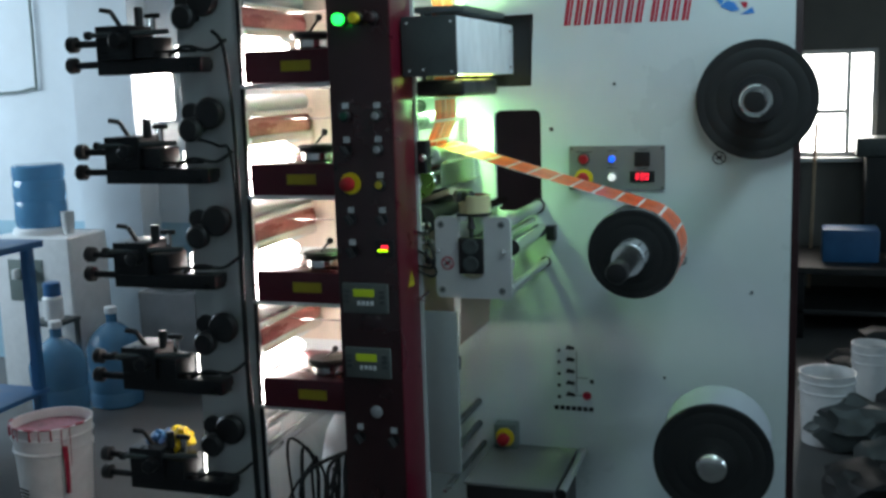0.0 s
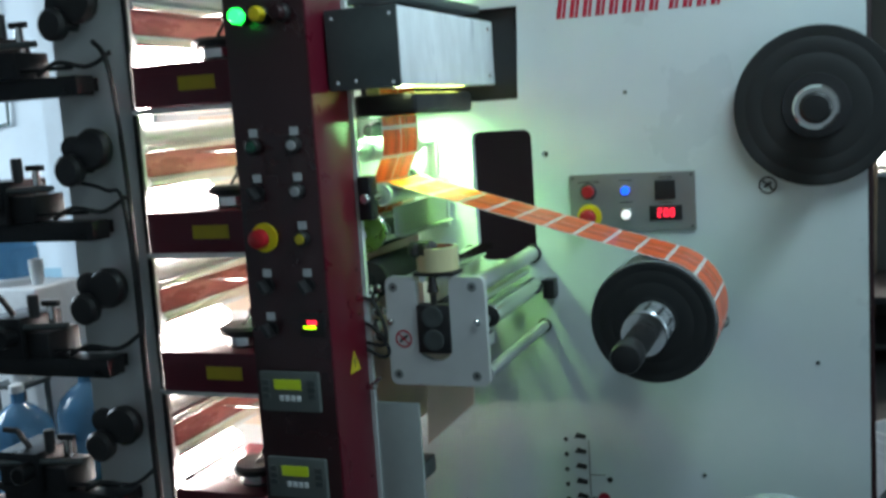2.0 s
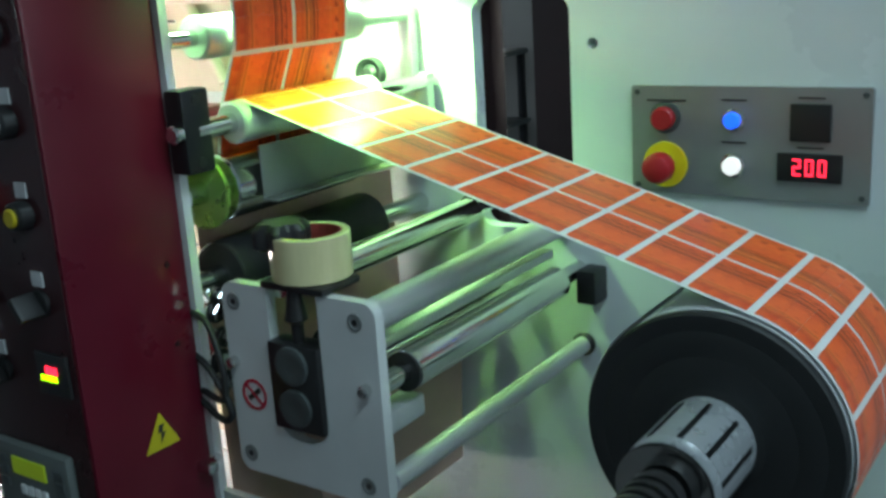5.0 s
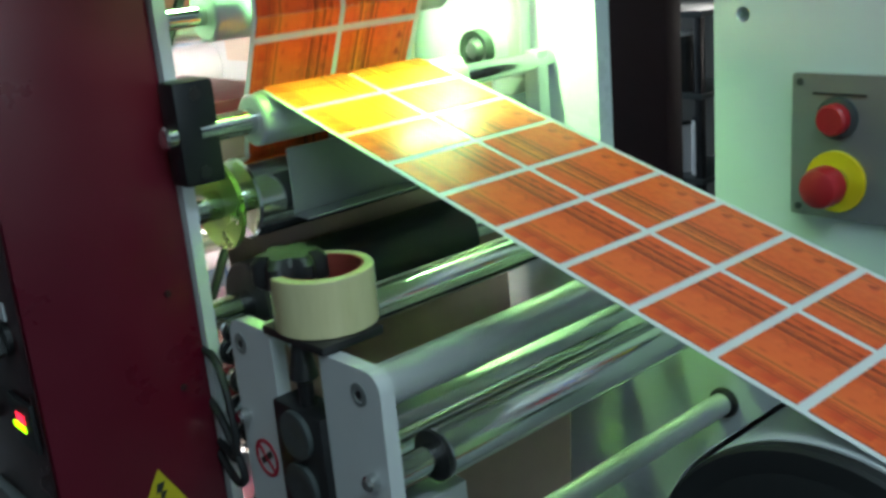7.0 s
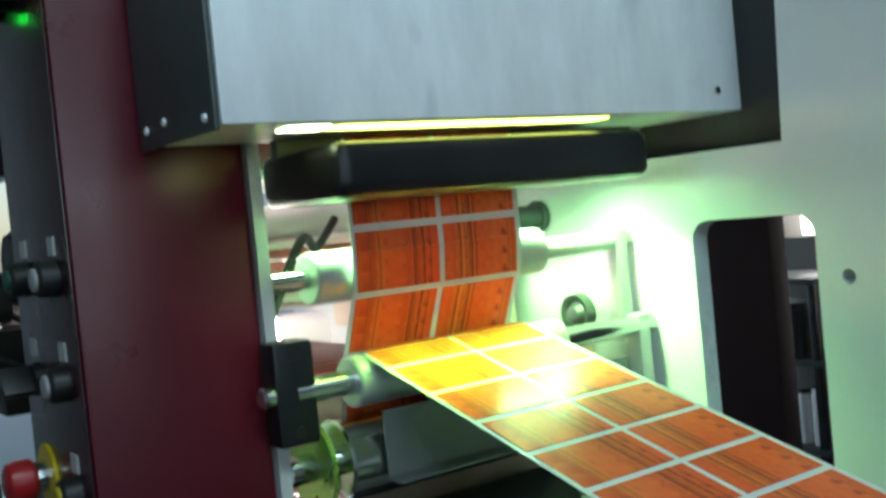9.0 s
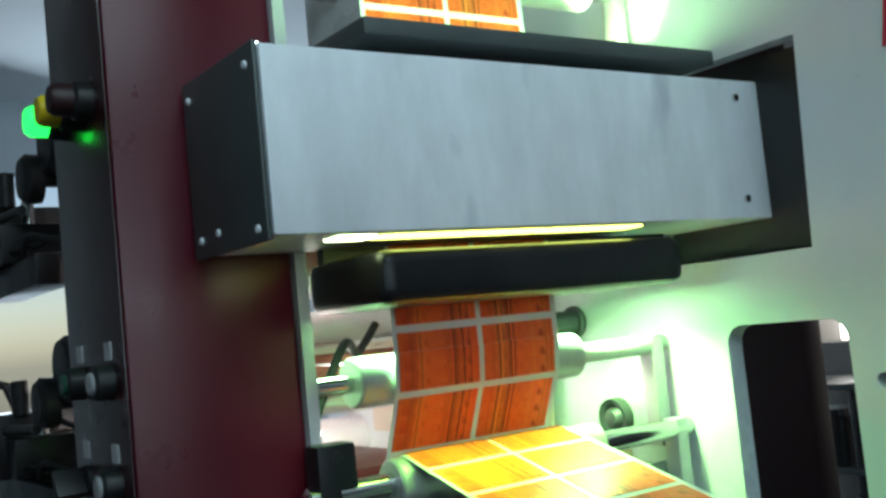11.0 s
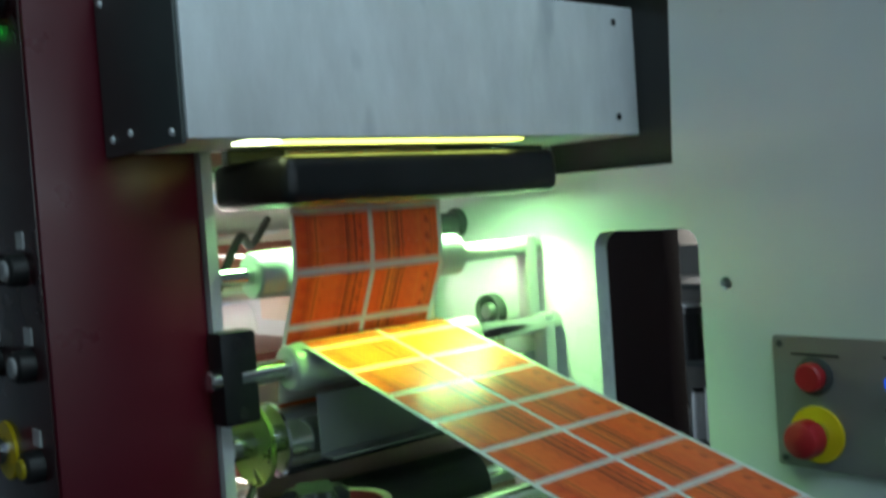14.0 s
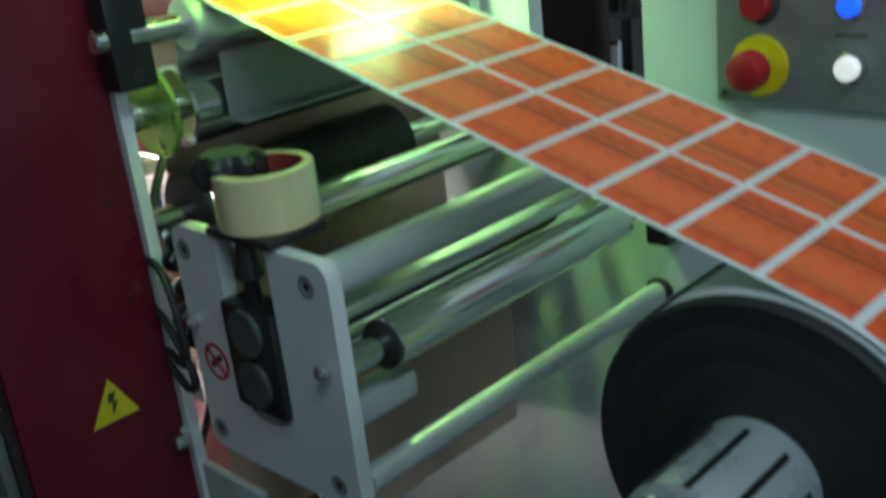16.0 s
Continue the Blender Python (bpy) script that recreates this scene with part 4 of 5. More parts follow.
part("clasp_lever", cyl((-0.28, -0.418, 1.068), (-0.262, -0.42, 1.082), 0.004, 10), "chrome", cl)
part("clasp_tip", cyl((-0.318, -0.422, 1.052), (-0.296, -0.42, 1.062), 0.006, 12, 0.001), "estop", cl)
lowp = thing("lower_guard", "grey white lower guard plate below the nip unit", "guard")
part("guard_block", box(-0.288, -0.248, -0.393, -0.215, 0.835, 0.872, 0.006), "steeldark", lowp, "dark steel block behind the guard")
part("guard_flange", box(-0.291, -0.20, -0.40, -0.392, 0.62, 1.03, 0.002), mat("grey_guard_paint", (0.33, 0.37, 0.36), 0.45, 0, 0.12, 7), lowp)

# ---- rewind, waste and unwind spindles ----


def spindle(x, z, r, y, roll_r, roll_mat, label, group="winding spindles", cap=False):
    t = thing("winding_roll", label, "roll", group, at=(x, y, z))
    prof_ = [(0.010, 0.033), (0.0, 0.033)]
    for q in (0.42, 0.66, 0.86):
        prof_ += [(0.0, r * q - 0.0012), (0.0004, r * q), (0.0, r * q + 0.0012)]
    prof_ += [(0.0, r - 0.002), (0.002, r), (0.008, r), (0.010, r - 0.002)]
    part("flange", turned(prof_, (0, 0, 0), (0, 1, 0), 80, None, True), "rubber", t, "matt black round flange")
    if roll_r:
        part("wound_web", turned([(0.0102, 0.038), (0.0102, roll_r), (0.180, roll_r), (0.180, 0.038)], (0, 0, 0), (0, 1, 0), 72, None, True), roll_mat, t)
        part("axle", cyl((0, 0.003, 0), (0, -y, 0), 0.034, 28), "steeldark", t)
    else:
        part("axle", cyl((0, 0.0102, 0), (0, -y, 0), 0.05, 28), "steeldark", t)
    return t


M["mandrelsteel"] = mat("satin_steel", (0.50, 0.53, 0.56), 0.3, 0.5, 0.15, 18, 0.05, 200)
R2X, R2Y, R2Z, R2R = 0.213, -0.345, 1.171, 0.107
r2 = spindle(R2X, R2Z, 0.104, R2Y, R2R - 0.003, "paper", "black flanged rewind roll winding the printed web")
mand = part("mandrel", turned([(0, 0.037), (-0.085, 0.037), (-0.088, 0.034), (-0.090, 0.030)], (0, 0.01, 0), (0, 1, 0), 40), "mandrelsteel", r2, "chrome expanding mandrel")
for k in range(10):
    a = k * math.tau / 10
    part("slot", box(-0.002, 0.002, -0.074, -0.012, 0.0362, 0.0376), "blackmetal", mand).matrix_local = pose(0, 0, 0, 0, math.degrees(a), 0)
part("mandrel_ring", turned([(0, 0.036), (0.006, 0.036)], (0, -0.092, 0), (0, 1, 0), 40), "chrome", r2)
prof = [(0.0, 0.020)]
for k in range(9):
    prof += [(0.006 + k * 0.0115, 0.0215), (0.0125 + k * 0.0115, 0.0215), (0.0128 + k * 0.0115, 0.0185), (0.0172 + k * 0.0115, 0.0185)]
prof += [(0.112, 0.019), (0.114, 0.024), (0.148, 0.024), (0.153, 0.0215), (0.155, 0.014), (0.156, 0)]
part("threaded_cap", turned(prof, (0, -0.096, 0), (0, -1, 0), 32), "black", r2, "black threaded end knob")

M["hubgloss"] = mat("glossy_black_hub", (0.02, 0.02, 0.022), 0.16, 0.2, 0.1, 30, coat=0.4)
r1 = spindle(0.475, 1.511, 0.147, -0.030, 0, "", "large black flanged waste roll spindle")
part("mandrel", turned([(0, 0.039), (0.098, 0.039), (0.104, 0.035), (0.104, 0.020)], (0, 0, 0), (0, -1, 0), 40), "chrome", r1, "chrome expanding mandrel")
part("mandrel_cap", turned([(0, 0.027), (0.05, 0.027), (0.054, 0.022), (0.055, 0)], (0, -0.103, 0), (0, -1, 0), 32), "black", r1)
part("hub_disc", turned([(0.0, 0.06), (0.004, 0.06), (0.005, 0.056)], (0, 0, 0), (0, -1, 0), 48), "hubgloss", r1, "glossy black hub disc")
r3 = spindle(0.397, 0.686, 0.137, -0.345, 0.130, "linerroll", "white unprinted label roll behind a black flange")
part("mandrel", turned([(0, 0.034), (0.05, 0.034), (0.054, 0.031), (0.056, 0.02), (0.056, 0)], (0, 0, 0), (0, -1, 0), 40), "chrome", r3, "chrome expanding mandrel")

# ---- lower parts of the press ----
lb = thing("motor_cover", "grey sheet metal motor cover low on the frame", "cover")
part("cover_box", box(-0.222, 0.008, -0.298, 0.0, 0.36, 0.553, 0.006), "black", lb, "black motor housing")
part("cover_top", box(-0.226, 0.012, -0.302, 0.0, 0.5535, 0.562, 0.003), "sheet", lb, "pale grey sheet top")
part("cover_rod", ycyl(0.030, 0.556, -0.31, 0.0, 0.010, 18), "rod", lb)
part("rod_end", ycyl(0.030, 0.556, -0.316, -0.31, 0.014, 18, 0.002), "black", lb)
part("cable", tube([(-0.20, -0.30, 0.50), (-0.24, -0.33, 0.50), (-0.27, -0.33, 0.46), (-0.25, -0.31, 0.40)], 0.006), "rubber", lb)
es = thing("emergency_switch", "red and yellow emergency switch low on the frame", "switch")
part("switch_box", box(-0.215, -0.150, -0.045, 0.0, 0.560, 0.632, 0.006), "grey", es)
emergency(-0.182, 0.596, -0.045, es, 1.05)
for x, z, r in ((-0.268, 0.681, 0.010), (-0.268, 0.616, 0.010), (-0.255, 0.560, 0.008)):
    t = thing("lower_rod", "dark steel guide rod low on the frame", "roller", "lower guide rods")
    part("rod", ycyl(x, z, -0.34, 0.0, r, 20, 0.003), "steeldark", t)
    part("rod_end", ycyl(x, z, -0.37, -0.34, r * 0.8, 16, 0.002), "chrome", t)

# ---- the web ----
web = thing("label_web", "glossy white liner web carrying two rows of orange labels", "label web")
WY0, WY1 = -0.334, -0.160


def ribbon(path, y0, y1, t=0.0004):
    b = bmesh.new()
    n = len(path)
    rows = []
    for i, (x, z) in enumerate(path):
        dx, dz = path[min(i + 1, n - 1)][0] - path[max(i - 1, 0)][0], path[min(i + 1, n - 1)][1] - path[max(i - 1, 0)][1]
        L = math.hypot(dx, dz)
        nx, nz = -dz / L * t / 2, dx / L * t / 2
        rows.append([b.verts.new(p) for p in ((x + nx, y0, z + nz), (x + nx, y1, z + nz), (x - nx, y1, z - nz), (x - nx, y0, z - nz))])
    for p, q in zip(rows, rows[1:]):
        for k in range(4):
            b.faces.new((p[k], p[(k + 1) % 4], q[(k + 1) % 4], q[k]))
    b.faces.new(rows[0])
    b.faces.new(rows[-1][::-1])
    return b


# outer tangent from the top of the guide roller to the top of the rewind roll
_dx, _dz = R2X - HX, R2Z - HZ
_D = math.hypot(_dx, _dz)
_base = math.atan2(_dz, _dx)
TAN = _base + math.acos(((HR + 0.001) - R2R) / _D)
HA0 = math.radians(215)
SPAN = math.sqrt(_D * _D - (R2R - HR - 0.001) ** 2)
LH = (HA0 - TAN) * (HR + 0.001)


def along(s):
    """Place and heading on the rewind run, s metres from where the web meets the guide roller."""
    if s < LH:
        a = HA0 - s / (HR + 0.001)
        return HX + (HR + 0.001) * math.cos(a), HZ + (HR + 0.001) * math.sin(a), a
    s -= LH
    if s < SPAN:
        x0, z0 = HX + (HR + 0.001) * math.cos(TAN), HZ + (HR + 0.001) * math.sin(TAN)
        return x0 + s * math.sin(TAN), z0 - s * math.cos(TAN), TAN
    s -= SPAN
    a = TAN - s / R2R
    return R2X + R2R * math.cos(a), R2Z + R2R * math.sin(a), a


TOTAL = LH + SPAN + R2R * math.radians(300)
part("rewind_run", ribbon([along(k * TOTAL / 150)[:2] for k in range(151)], WY0, WY1), "linerfilm", web, "white liner run to the rewind roll")
DOWN = [(-0.268, 2.15), (-0.2645, 1.845), (-0.262, 1.76), (-0.262, 1.50), (-0.2645, 1.478), (-0.291, 1.42), (-0.306, 1.36)]
part("vertical_run", ribbon(DOWN, WY0, WY1), "linerfilm", web, "white liner run down from the dryer")
part("return_run", ribbon([(-0.205, 1.132), (-0.212, 1.0), (-0.216, 0.93)], -0.33, -0.06), "kraft", web, "brown kraft return web")
part("rear_run", ribbon([(-0.338, 1.40), (-0.336, 1.30), (-0.334, 1.15), (-0.330, 0.90)], -0.345, -0.012), "kraft", web, "pinkish brown web passing behind the black roller")

# ---- things beside the wall ----


def water_bottle(x, y, z, label, flip=False):
    t = thing("water_bottle", label, "water bottle", "large water bottles", at=(x, y, z))
    s = -1 if flip else 1
    h0 = 0.49 if flip else 0
    prof = [(0, 0.12), (0.01, 0.133), (0.06, 0.135), (0.08, 0.129), (0.1, 0.135), (0.17, 0.135), (0.19, 0.129), (0.21, 0.135), (0.30, 0.135), (0.36, 0.115), (0.41, 0.06), (0.43, 0.028), (0.49, 0.027)]
    part("bottle", turned(prof, (0, 0, h0), (0, 0, s), 36), "bottle", t, "translucent blue ribbed bottle")
    if not flip:
        part("cap", turned([(0, 0.032), (0.03, 0.031), (0.034, 0.027)], (0, 0, 0.475), (0, 0, 1), 20), "white", t)
    return t


wc = thing("water_cooler", "white floor standing water cooler", "water cooler", at=(-3.2, 1.8, 0))
part("cooler_body", box(-0.20, 0.28, -0.16, 0.16, 0, 0.86, 0.02, 3), "white", wc)
part("bottle_collar", turned([(0.86, 0.15), (0.885, 0.148), (0.895, 0.138)], (0, 0, 0), (0, 0, 1), 36), "white", wc)
part("tap_recess", box(-0.11, 0.11, -0.165, -0.15, 0.52, 0.74, 0.006), "grey", wc)
for x in (-0.05, 0.05):
    part("tap", box(x - 0.012, x + 0.012, -0.20, -0.16, 0.64, 0.69, 0.004), "white", wc)
water_bottle(-3.2, 1.8, 0.735, "upturned blue water bottle on the cooler", True)
water_bottle(-2.77, 1.30, 0, "blue water bottle standing on the floor")
water_bottle(-2.70, 1.64, 0, "blue water bottle beside another on the floor")


def bucket(x, y, r, h, label, ink=False):
    t = thing("bucket", label, "bucket", "plastic buckets", at=(x, y, 0))
    body = part("body", turned([(0, r * 0.86), (h * 0.72, r * 0.95), (h * 0.73, r), (h * 0.75, r), (h * 0.76, r * 0.96), (h * 0.86, r * 0.97), (h * 0.87, r * 1.02), (h * 0.89, r * 1.02), (h * 0.9, r * 0.98), (h * 0.98, r), (h, r * 1.03), (h, r * 0.97), (h * 0.9, r * 0.94), (h * 0.8, r * 0.93), (h * 0.8, 0)], (0, 0, 0), (0, 0, 1), 44), "bucket", t)
    if ink:
        part("ink", turned([(0, r * 0.93), (0.004, r * 0.92), (0.004, 0)], (0, 0, h * 0.9), (0, 0, 1), 40), "inkpool", t, "smeared pink ink residue")
        rnd = random.Random(4)
        for k in range(9):
            a = -2.6 + k * 0.27 + rnd.uniform(-0.08, 0.08)
            L = rnd.choice((0.03, 0.04, 0.05, 0.07, 0.13)) * rnd.uniform(0.8, 1.2)
            rr = r * 1.0
            part("drip", tube([(rr * 1.03 * math.cos(a), rr * 1.03 * math.sin(a), h), (rr * 1.03 * math.cos(a), rr * 1.03 * math.sin(a), h * 0.9), (rr * 0.99 * math.cos(a), rr * 0.99 * math.sin(a), h - L)], rnd.uniform(0.0012, 0.0035), 6), "drips", t)
        for k in range(7):
            a = -2.8 + k * 0.42 + rnd.uniform(-0.1, 0.1)
            part("smear", tube([(r * 1.02 * math.cos(a), r * 1.02 * math.sin(a), h + 0.001), (r * 1.025 * math.cos(a + 0.12), r * 1.025 * math.sin(a + 0.12), h + 0.001), (r * 1.02 * math.cos(a + 0.24), r * 1.02 * math.sin(a + 0.24), h)], rnd.uniform(0.002, 0.005), 6), "drips", t)
        a = -0.62
        part("spill", tube([(r * 1.05 * math.cos(a), r * 1.05 * math.sin(a), h * 0.82), (r * 1.05 * math.cos(a), r * 1.05 * math.sin(a), h * 0.55), (r * math.cos(a), r * math.sin(a), h * 0.35)], 0.009, 8), "drips", t, "thick bright red drip")
        for k in range(3):
            part("bar", box(-0.03, 0.03, -0.001, 0.001, 0, 0.006), "ink_black", t).matrix_local = pose(r * 0.93 * math.cos(-1.9), r * 0.93 * math.sin(-1.9), h * 0.3 + k * 0.014, 0, 0, -19)
    return t


bucket(-2.05, 0.36, 0.145, 0.38, "white ink bucket streaked with red drips", True)

# blue steel bench with clutter
bench = thing("blue_bench", "blue painted steel workbench", "bench", at=(-2.86, 0.60, 0))
for x in (-0.45, 0.35):
    for y in (-0.25, 0.25):
        part("leg", box(x - 0.02, x + 0.02, y - 0.02, y + 0.02, 0, 0.94, 0.003), "bluepaint", bench)
part("bench_top", box(-0.5, 0.4, -0.3, 0.3, 0.94, 0.97, 0.004), "bluepaint", bench)
part("shelf", box(-0.48, 0.38, -0.28, 0.28, 0.30, 0.32, 0.003), "bluepaint", bench)
for x, y, r, h, m, nm, lab in ((-2.56, 0.45, 0.035, 0.10, "white", "cup", "white plastic cup on the bench"), (-2.72, 0.5, 0.05, 0.14, "bucket", "ink_can", "white ink can on the bench")):
    t = thing(nm, lab, nm.replace("_", " "), at=(x, y, 0.97))
    part("body", turned([(0, r * 0.8), (h, r), (h, r * 0.9), (h * 0.5, r * 0.8), (h * 0.5, 0)], (0, 0, 0), (0, 0, 1), 24), m, t)
st = thing("steel_stand", "small dark steel stand beside the cooler", "stand", at=(-2.95, 1.52, 0))
part("stand_top", box(-0.09, 0.09, -0.09, 0.09, 0.44, 0.46, 0.003), "steeldark", st)
for x in (-0.075, 0.075):
    for y in (-0.075, 0.075):
        part("leg", box(x - 0.01, x + 0.01, y - 0.01, y + 0.01, 0, 0.44, 0.002), "steeldark", st)
rb = thing("ink_jar", "white plastic jar with a blue cap", "jar", at=(-2.95, 1.52, 0.46))
part("jar", turned([(0, 0.048), (0.11, 0.05), (0.125, 0.04)], (0, 0, 0), (0, 0, 1), 24), "white", rb)
part("cap", turned([(0.122, 0.043), (0.185, 0.043), (0.19, 0.038)], (0, 0, 0), (0, 0, 1), 24), "bluepaint", rb)
ct = thing("carton", "grey card carton on the floor by the wall", "carton", at=(-2.50, 1.98, 0))
part("carton_body", box(-0.17, 0.17, -0.14, 0.14, 0, 0.54, 0.006), mat("grey_card", (0.17, 0.18, 0.19), 0.8, 0, 0.2, 8), ct)
for x in (-0.17, 0.17):
    part("flap", box(min(x, x * 0.55), max(x, x * 0.55), -0.14, 0.14, 0.541, 0.545), mat("grey_card_flap", (0.20, 0.21, 0.22), 0.8, 0, 0.2, 8), ct)
bag = thing("plastic_bag", "crumpled clear plastic bag on the grey carton", "bag", at=(-2.47, 1.98, 0.545))
b = bmesh.new()
bmesh.ops.create_icosphere(b, subdivisions=4, radius=1)
for v in b.verts:
    n = 1 + 0.35 * noise.noise(v.co * 2.3) + 0.22 * abs(noise.noise(v.co * 6))
    v.co = Vector((v.co.x * 0.15 * n, v.co.y * 0.11 * n, max(0.0, 0.07 + v.co.z * 0.085 * n)))
part("bag_film", b, mat("clear_film", (0.62, 0.66, 0.68), 0.12, 0, 0.2, 14, trans=0.55), bag)
cp = thing("cup_stack", "stack of white plastic cups on the cooler", "cups", at=(-2.99, 1.74, 0.86))
for k in range(4):
    part("cup", turned([(0, 0.024), (0.07, 0.034), (0.073, 0.036), (0.073, 0.033), (0.004, 0.022)], (0, 0, k * 0.016), (0, 0, 1), 20), "white", cp)
rack = thing("storage_rack", "dark steel rack crowded with cans and boxes", "rack", at=(-1.66, 2.06, 0))
for x in (-0.20, 0.24):
    for y in (-0.12, 0.14):
        part("post", box(x - 0.012, x + 0.012, y - 0.012, y + 0.012, 0, 1.24, 0.002), "blackmetal", rack)
for z in (0.42, 0.70, 0.97, 1.22):
    part("shelf", box(-0.22, 0.26, -0.14, 0.16, z, z + 0.018, 0.003), "steeldark", rack)
rnd = random.Random(23)
for z in (0.438, 0.718, 0.988):
    x = -0.17
    while x < 0.20:
        w, h = rnd.uniform(0.035, 0.075), rnd.uniform(0.09, 0.20)
        m = rnd.choice(("white", "steeldark", "black", "chrome", "bucket", "warm"))
        t = thing("ink_can", "small ink can on the dark rack", "can", "cans on the rack", at=(-1.66 + x + w / 2, 2.0 + rnd.uniform(-0.03, 0.05), z))
        part("can_body", turned([(0, w / 2), (h * 0.86, w / 2), (h * 0.88, w * 0.46), (h, w * 0.42)], (0, 0, 0), (0, 0, 1), 18), m, t)
        part("can_lid", turned([(h, w * 0.44), (h + 0.008, w * 0.44), (h + 0.010, w * 0.36)], (0, 0, 0), (0, 0, 1), 18), "black" if m != "black" else "white", t)
        x += w + rnd.uniform(0.008, 0.03)
rag = thing("rag", "blue and yellow crumpled rag on the low bracket", "rag", at=(-1.02, -0.42, 0.618))
for k, (m, dx, dy) in enumerate((("bluepaint", -0.02, 0.0), ("yellow", 0.025, 0.02))):
    b = bmesh.new()
    bmesh.ops.create_icosphere(b, subdivisions=3, radius=1)
    for v in b.verts:
        n = 1 + 0.6 * noise.noise(v.co * 2.1 + Vector((k * 5, 0, 0))) + 0.25 * noise.noise(v.co * 6)
        v.co = Vector((dx + v.co.x * 0.035 * n, dy + v.co.y * 0.04 * n, max(0.008, 0.03 + v.co.z * 0.03 * n)))
    part("fold", b, m, rag)
pipe = thing("wall_pipe", "thin grey conduit on the wall", "pipe", kind="structure")
part("conduit", tube([(-3.55, 2.28, 2.9), (-3.55, 2.28, 1.75), (-3.6, 2.28, 1.62), (-3.9, 2.28, 1.60)], 0.008), "grey", pipe)

# clutter beyond the frame
bucket(0.74, 1.85, 0.115, 0.31, "white ink bucket with a grimy rim on the floor")
bucket(0.95, 2.3, 0.09, 0.33, "white plastic jerry bucket on the floor")
tb = thing("work_table", "dark cluttered work table against the far wall", "table", at=(1.55, 4.05, 0))
for x in (-0.9, 0.9):
    for y in (-0.35, 0.35):
        part("leg", box(x - 0.03, x + 0.03, y - 0.03, y + 0.03, 0, 0.40, 0.004), "blackmetal", tb)
part("top", box(-1.0, 1.0, -0.42, 0.42, 0.40, 0.44, 0.006), "cloth", tb)
part("shelf", box(-0.95, 0.95, -0.38, 0.38, 0.15, 0.18, 0.006), "cloth", tb)
bc = thing("blue_crate", "blue plastic crate on the dark table", "crate", at=(0.94, 3.95, 0.44))
part("crate", box(-0.16, 0.16, -0.12, 0.12, 0, 0.20, 0.012), "bluepaint", bc)
mc = thing("small_press", "dark small machine on the window sill shelf", "machine", at=(1.22, 4.45, 0.44))
part("body", box(-0.18, 0.18, -0.15, 0.15, 0, 0.60, 0.02), "cloth", mc)
part("head", box(-0.24, 0.12, -0.18, 0.18, 0.60, 0.72, 0.02), "steeldark", mc)
rnd = random.Random(7)
for k in range(14):
    x, y = rnd.uniform(0.80, 1.5), rnd.uniform(1.0, 3.4)
    t = thing("waste_bundle", "dark crumpled bundle of waste on the floor", "waste", "waste on the floor", at=(x, y, 0))
    b = bmesh.new()
    bmesh.ops.create_icosphere(b, subdivisions=3, radius=1)
    sx, sy, sz = rnd.uniform(0.1, 0.22), rnd.uniform(0.1, 0.2), rnd.uniform(0.12, 0.3)
    for v in b.verts:
        n = 1 + 0.5 * noise.noise(v.co * 1.7 + Vector((k * 3.1, 0, 0))) + 0.2 * noise.noise(v.co * 5 + Vector((0, k, 0)))
        v.co = Vector((v.co.x * sx * n, v.co.y * sy * n, max(0, sz * 0.5 + v.co.z * sz * 0.5 * n)))
    part("crumpled_sheet", b, "cloth" if k % 5 else "steeldark", t)
broom = thing("broom", "thin dark broom leaning at the wall", "broom", at=(0.72, 4.32, 0))
part("handle", cyl((0, 0, 0.12), (0.03, 0.22, 1.25), 0.012, 10), "wood", broom)
part("head", box(-0.14, 0.14, -0.03, 0.03, 0, 0.13, 0.01), "cloth", broom)

# ---- labels on the web ----
PITCH = 0.0540
UX = [(0.0, 0.325), (1.5, 0.176), (2.0, 0.133), (2.5, 0.078), (3.0, 0.029), (3.5, -0.018), (4.0, -0.075), (6.5, -0.327), (7.0, -0.377), (7.5, -0.424), (8.0, -0.489), (8.5, -0.539), (9.0, -0.591), (9.2, -0.607), (14.0, -1.125), (14.5, -1.193), (15.0, -1.250), (15.5, -1.299), (16.0, -1.347)]


def run(t):
    """How far along the rewind run a joint between labels stands at t seconds."""
    x = float(np.interp(t, [a for a, _ in UX], [b for _, b in UX]))
    x0 = HX + (HR + 0.001) * math.cos(TAN)
    return (x - x0) / math.sin(TAN) + LH


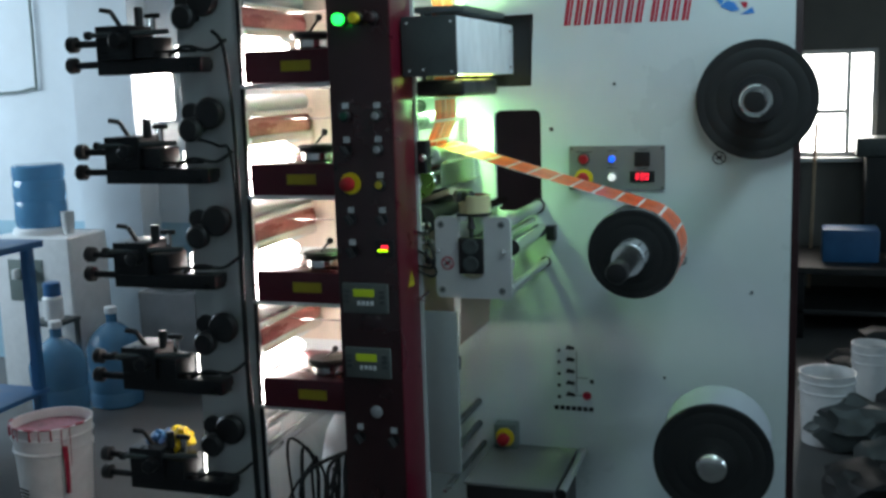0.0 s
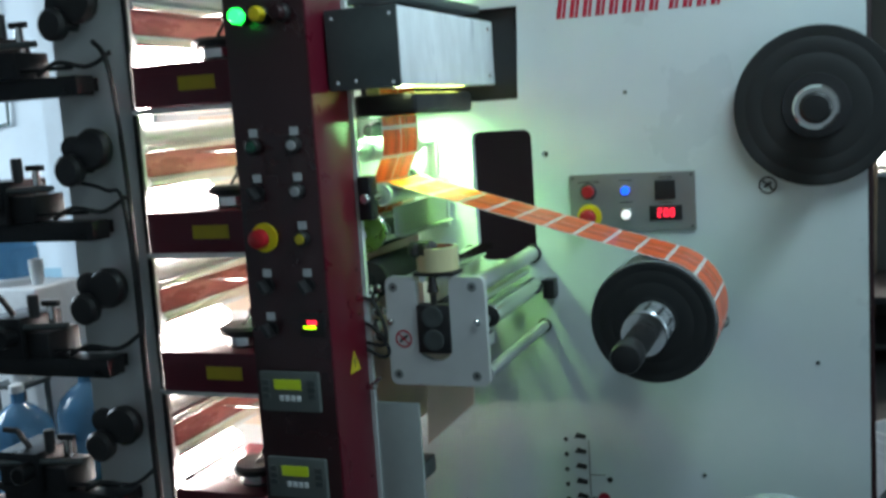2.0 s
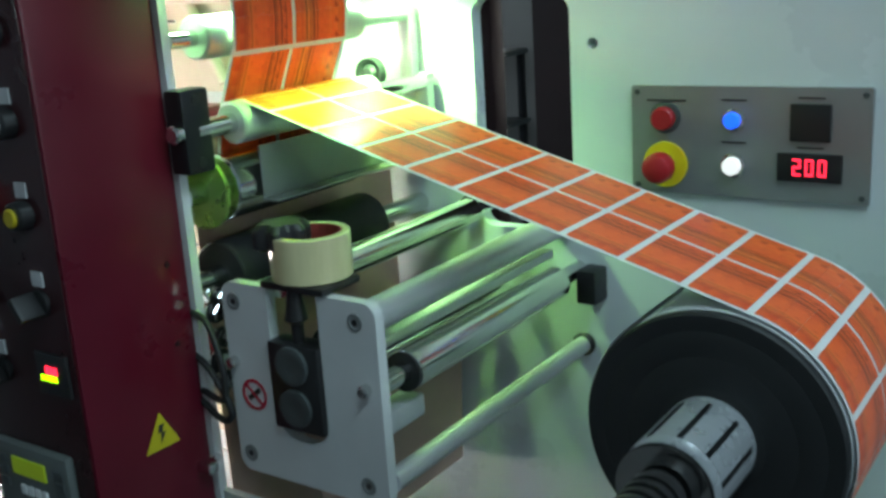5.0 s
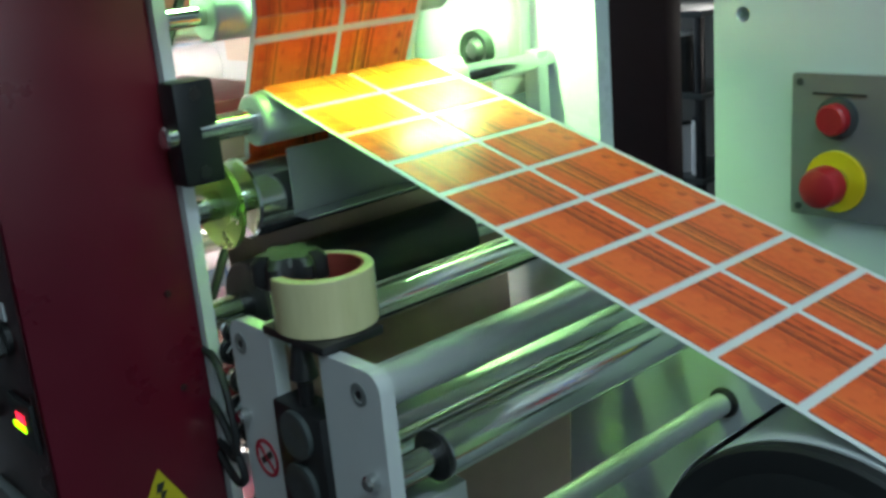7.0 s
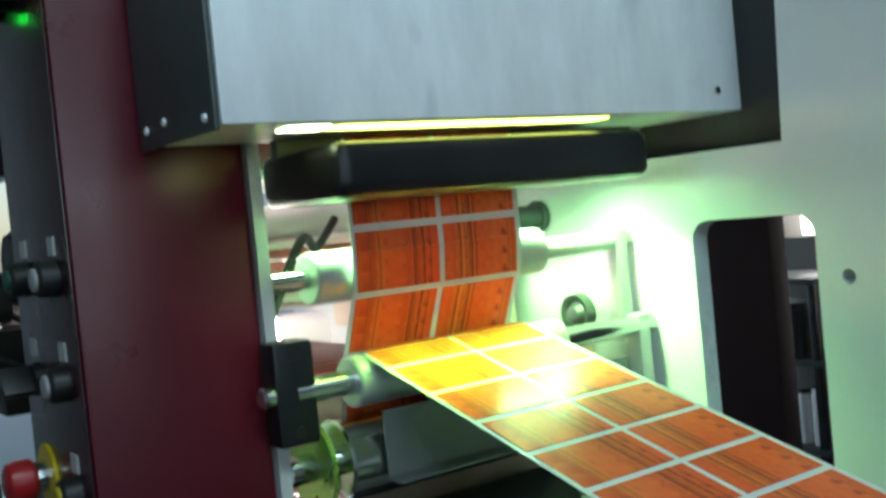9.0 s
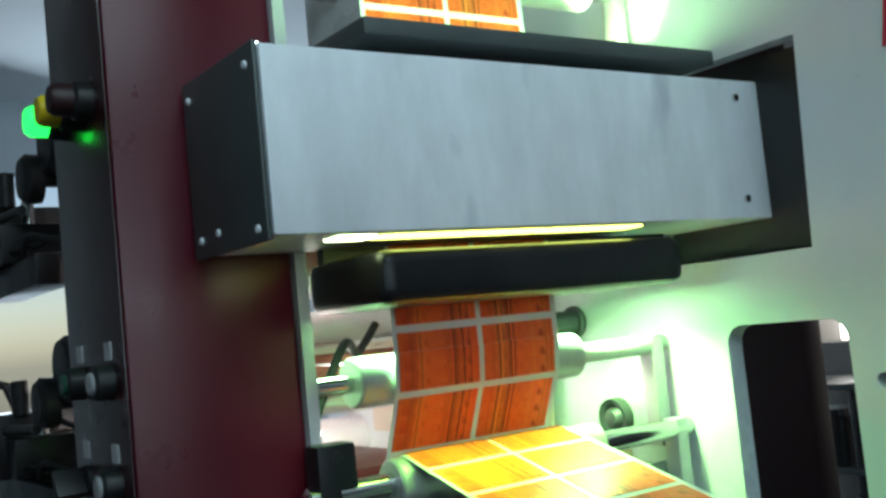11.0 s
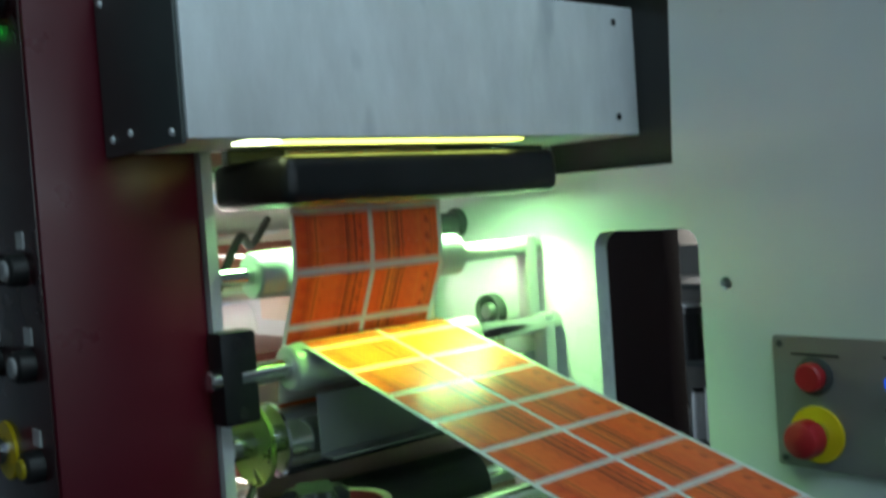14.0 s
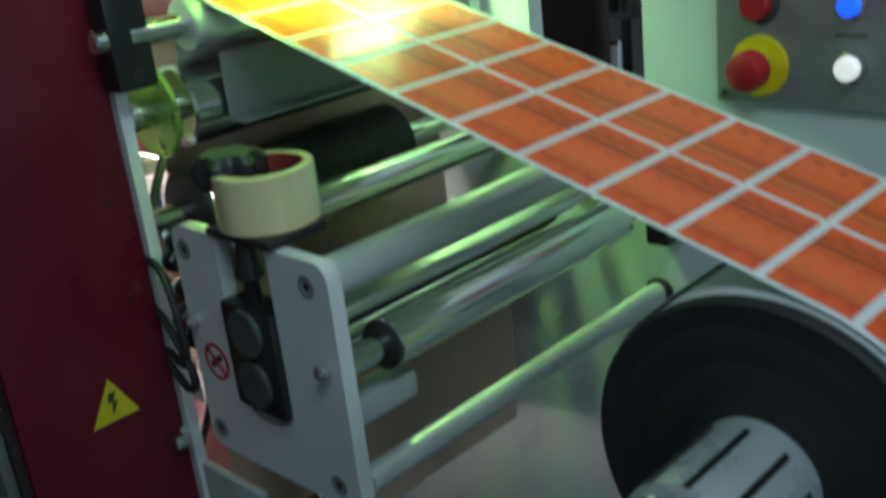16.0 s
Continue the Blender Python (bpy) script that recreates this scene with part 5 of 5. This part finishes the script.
def down(s):
    """Place and heading on the vertical run, s metres down from its top."""
    for (x0, z0), (x1, z1) in zip(DOWN, DOWN[1:]):
        L = math.hypot(x1 - x0, z1 - z0)
        if s <= L or (x1, z1) == DOWN[-1]:
            k = s / L
            return x0 + (x1 - x0) * k, z0 + (z1 - z0) * k, math.atan2(x1 - x0, -(z1 - z0))
        s -= L


NSL = 3
LAB = 0.0478
slice_bm = bmesh.new()
for y0, y1 in ((WY0 + 0.004, (WY0 + WY1) / 2 - 0.0028), ((WY0 + WY1) / 2 + 0.0028, WY1 - 0.006)):
    box(-LAB / NSL / 2, LAB / NSL / 2, y0, y1, 0.0003, 0.0008, 0, 1, slice_bm)
first = part("label_strip", slice_bm, "label", web, "orange printed label strip", False)
NR = int(TOTAL * 0.86 / PITCH)
strips = []
for i in range(NR * NSL):
    ob = first if i == 0 else new("label_strip", first.data)
    ob.parent = web
    strips.append((ob, i // NSL, i % NSL, "rewind"))
ND = 14
for i in range(ND * NSL):
    ob = new("label_strip", first.data)
    ob.parent = web
    strips.append((ob, i // NSL, i % NSL, "down"))


def seat(kind, s):
    if kind == "rewind":
        x, z, a = along(max(0.0, s))
        return pose(x, 0, z, 0, 90 - math.degrees(a), 0)
    x, z, a = down(max(0.0, s))
    return pose(x, 0, z, 0, 90 - math.degrees(a), 0)


def motions():
    """Labels travel with the web, pitch by pitch; the rolls turn with it."""
    frames = set(range(0, 481, 3)) | {480}
    step = [run(f / FPS) / PITCH for f in range(481)]
    for f in range(1, 481):
        if math.floor(step[f]) != math.floor(step[f - 1]):
            frames |= {f - 1, f}
    frames = sorted(frames)
    for ob, n, k, kind in strips:
        off = (k + 0.5) * LAB / NSL + (PITCH - LAB) / 2
        rows = [(f / FPS, seat(kind, (n + step[f] % 1.0) * PITCH + off)) for f in frames]
        walk(ob, rows)
    for ob, r in turning:
        at = ob.location.copy()
        rows = []
        for k in range(81):
            t = k * 0.2
            rows.append((t, pose(at.x, at.y, at.z, 0, math.degrees((run(t) - run(0)) / r), 0)))
        walk(ob, rows)


turning = [(r2, R2R), (hubr, HR)]
motions()
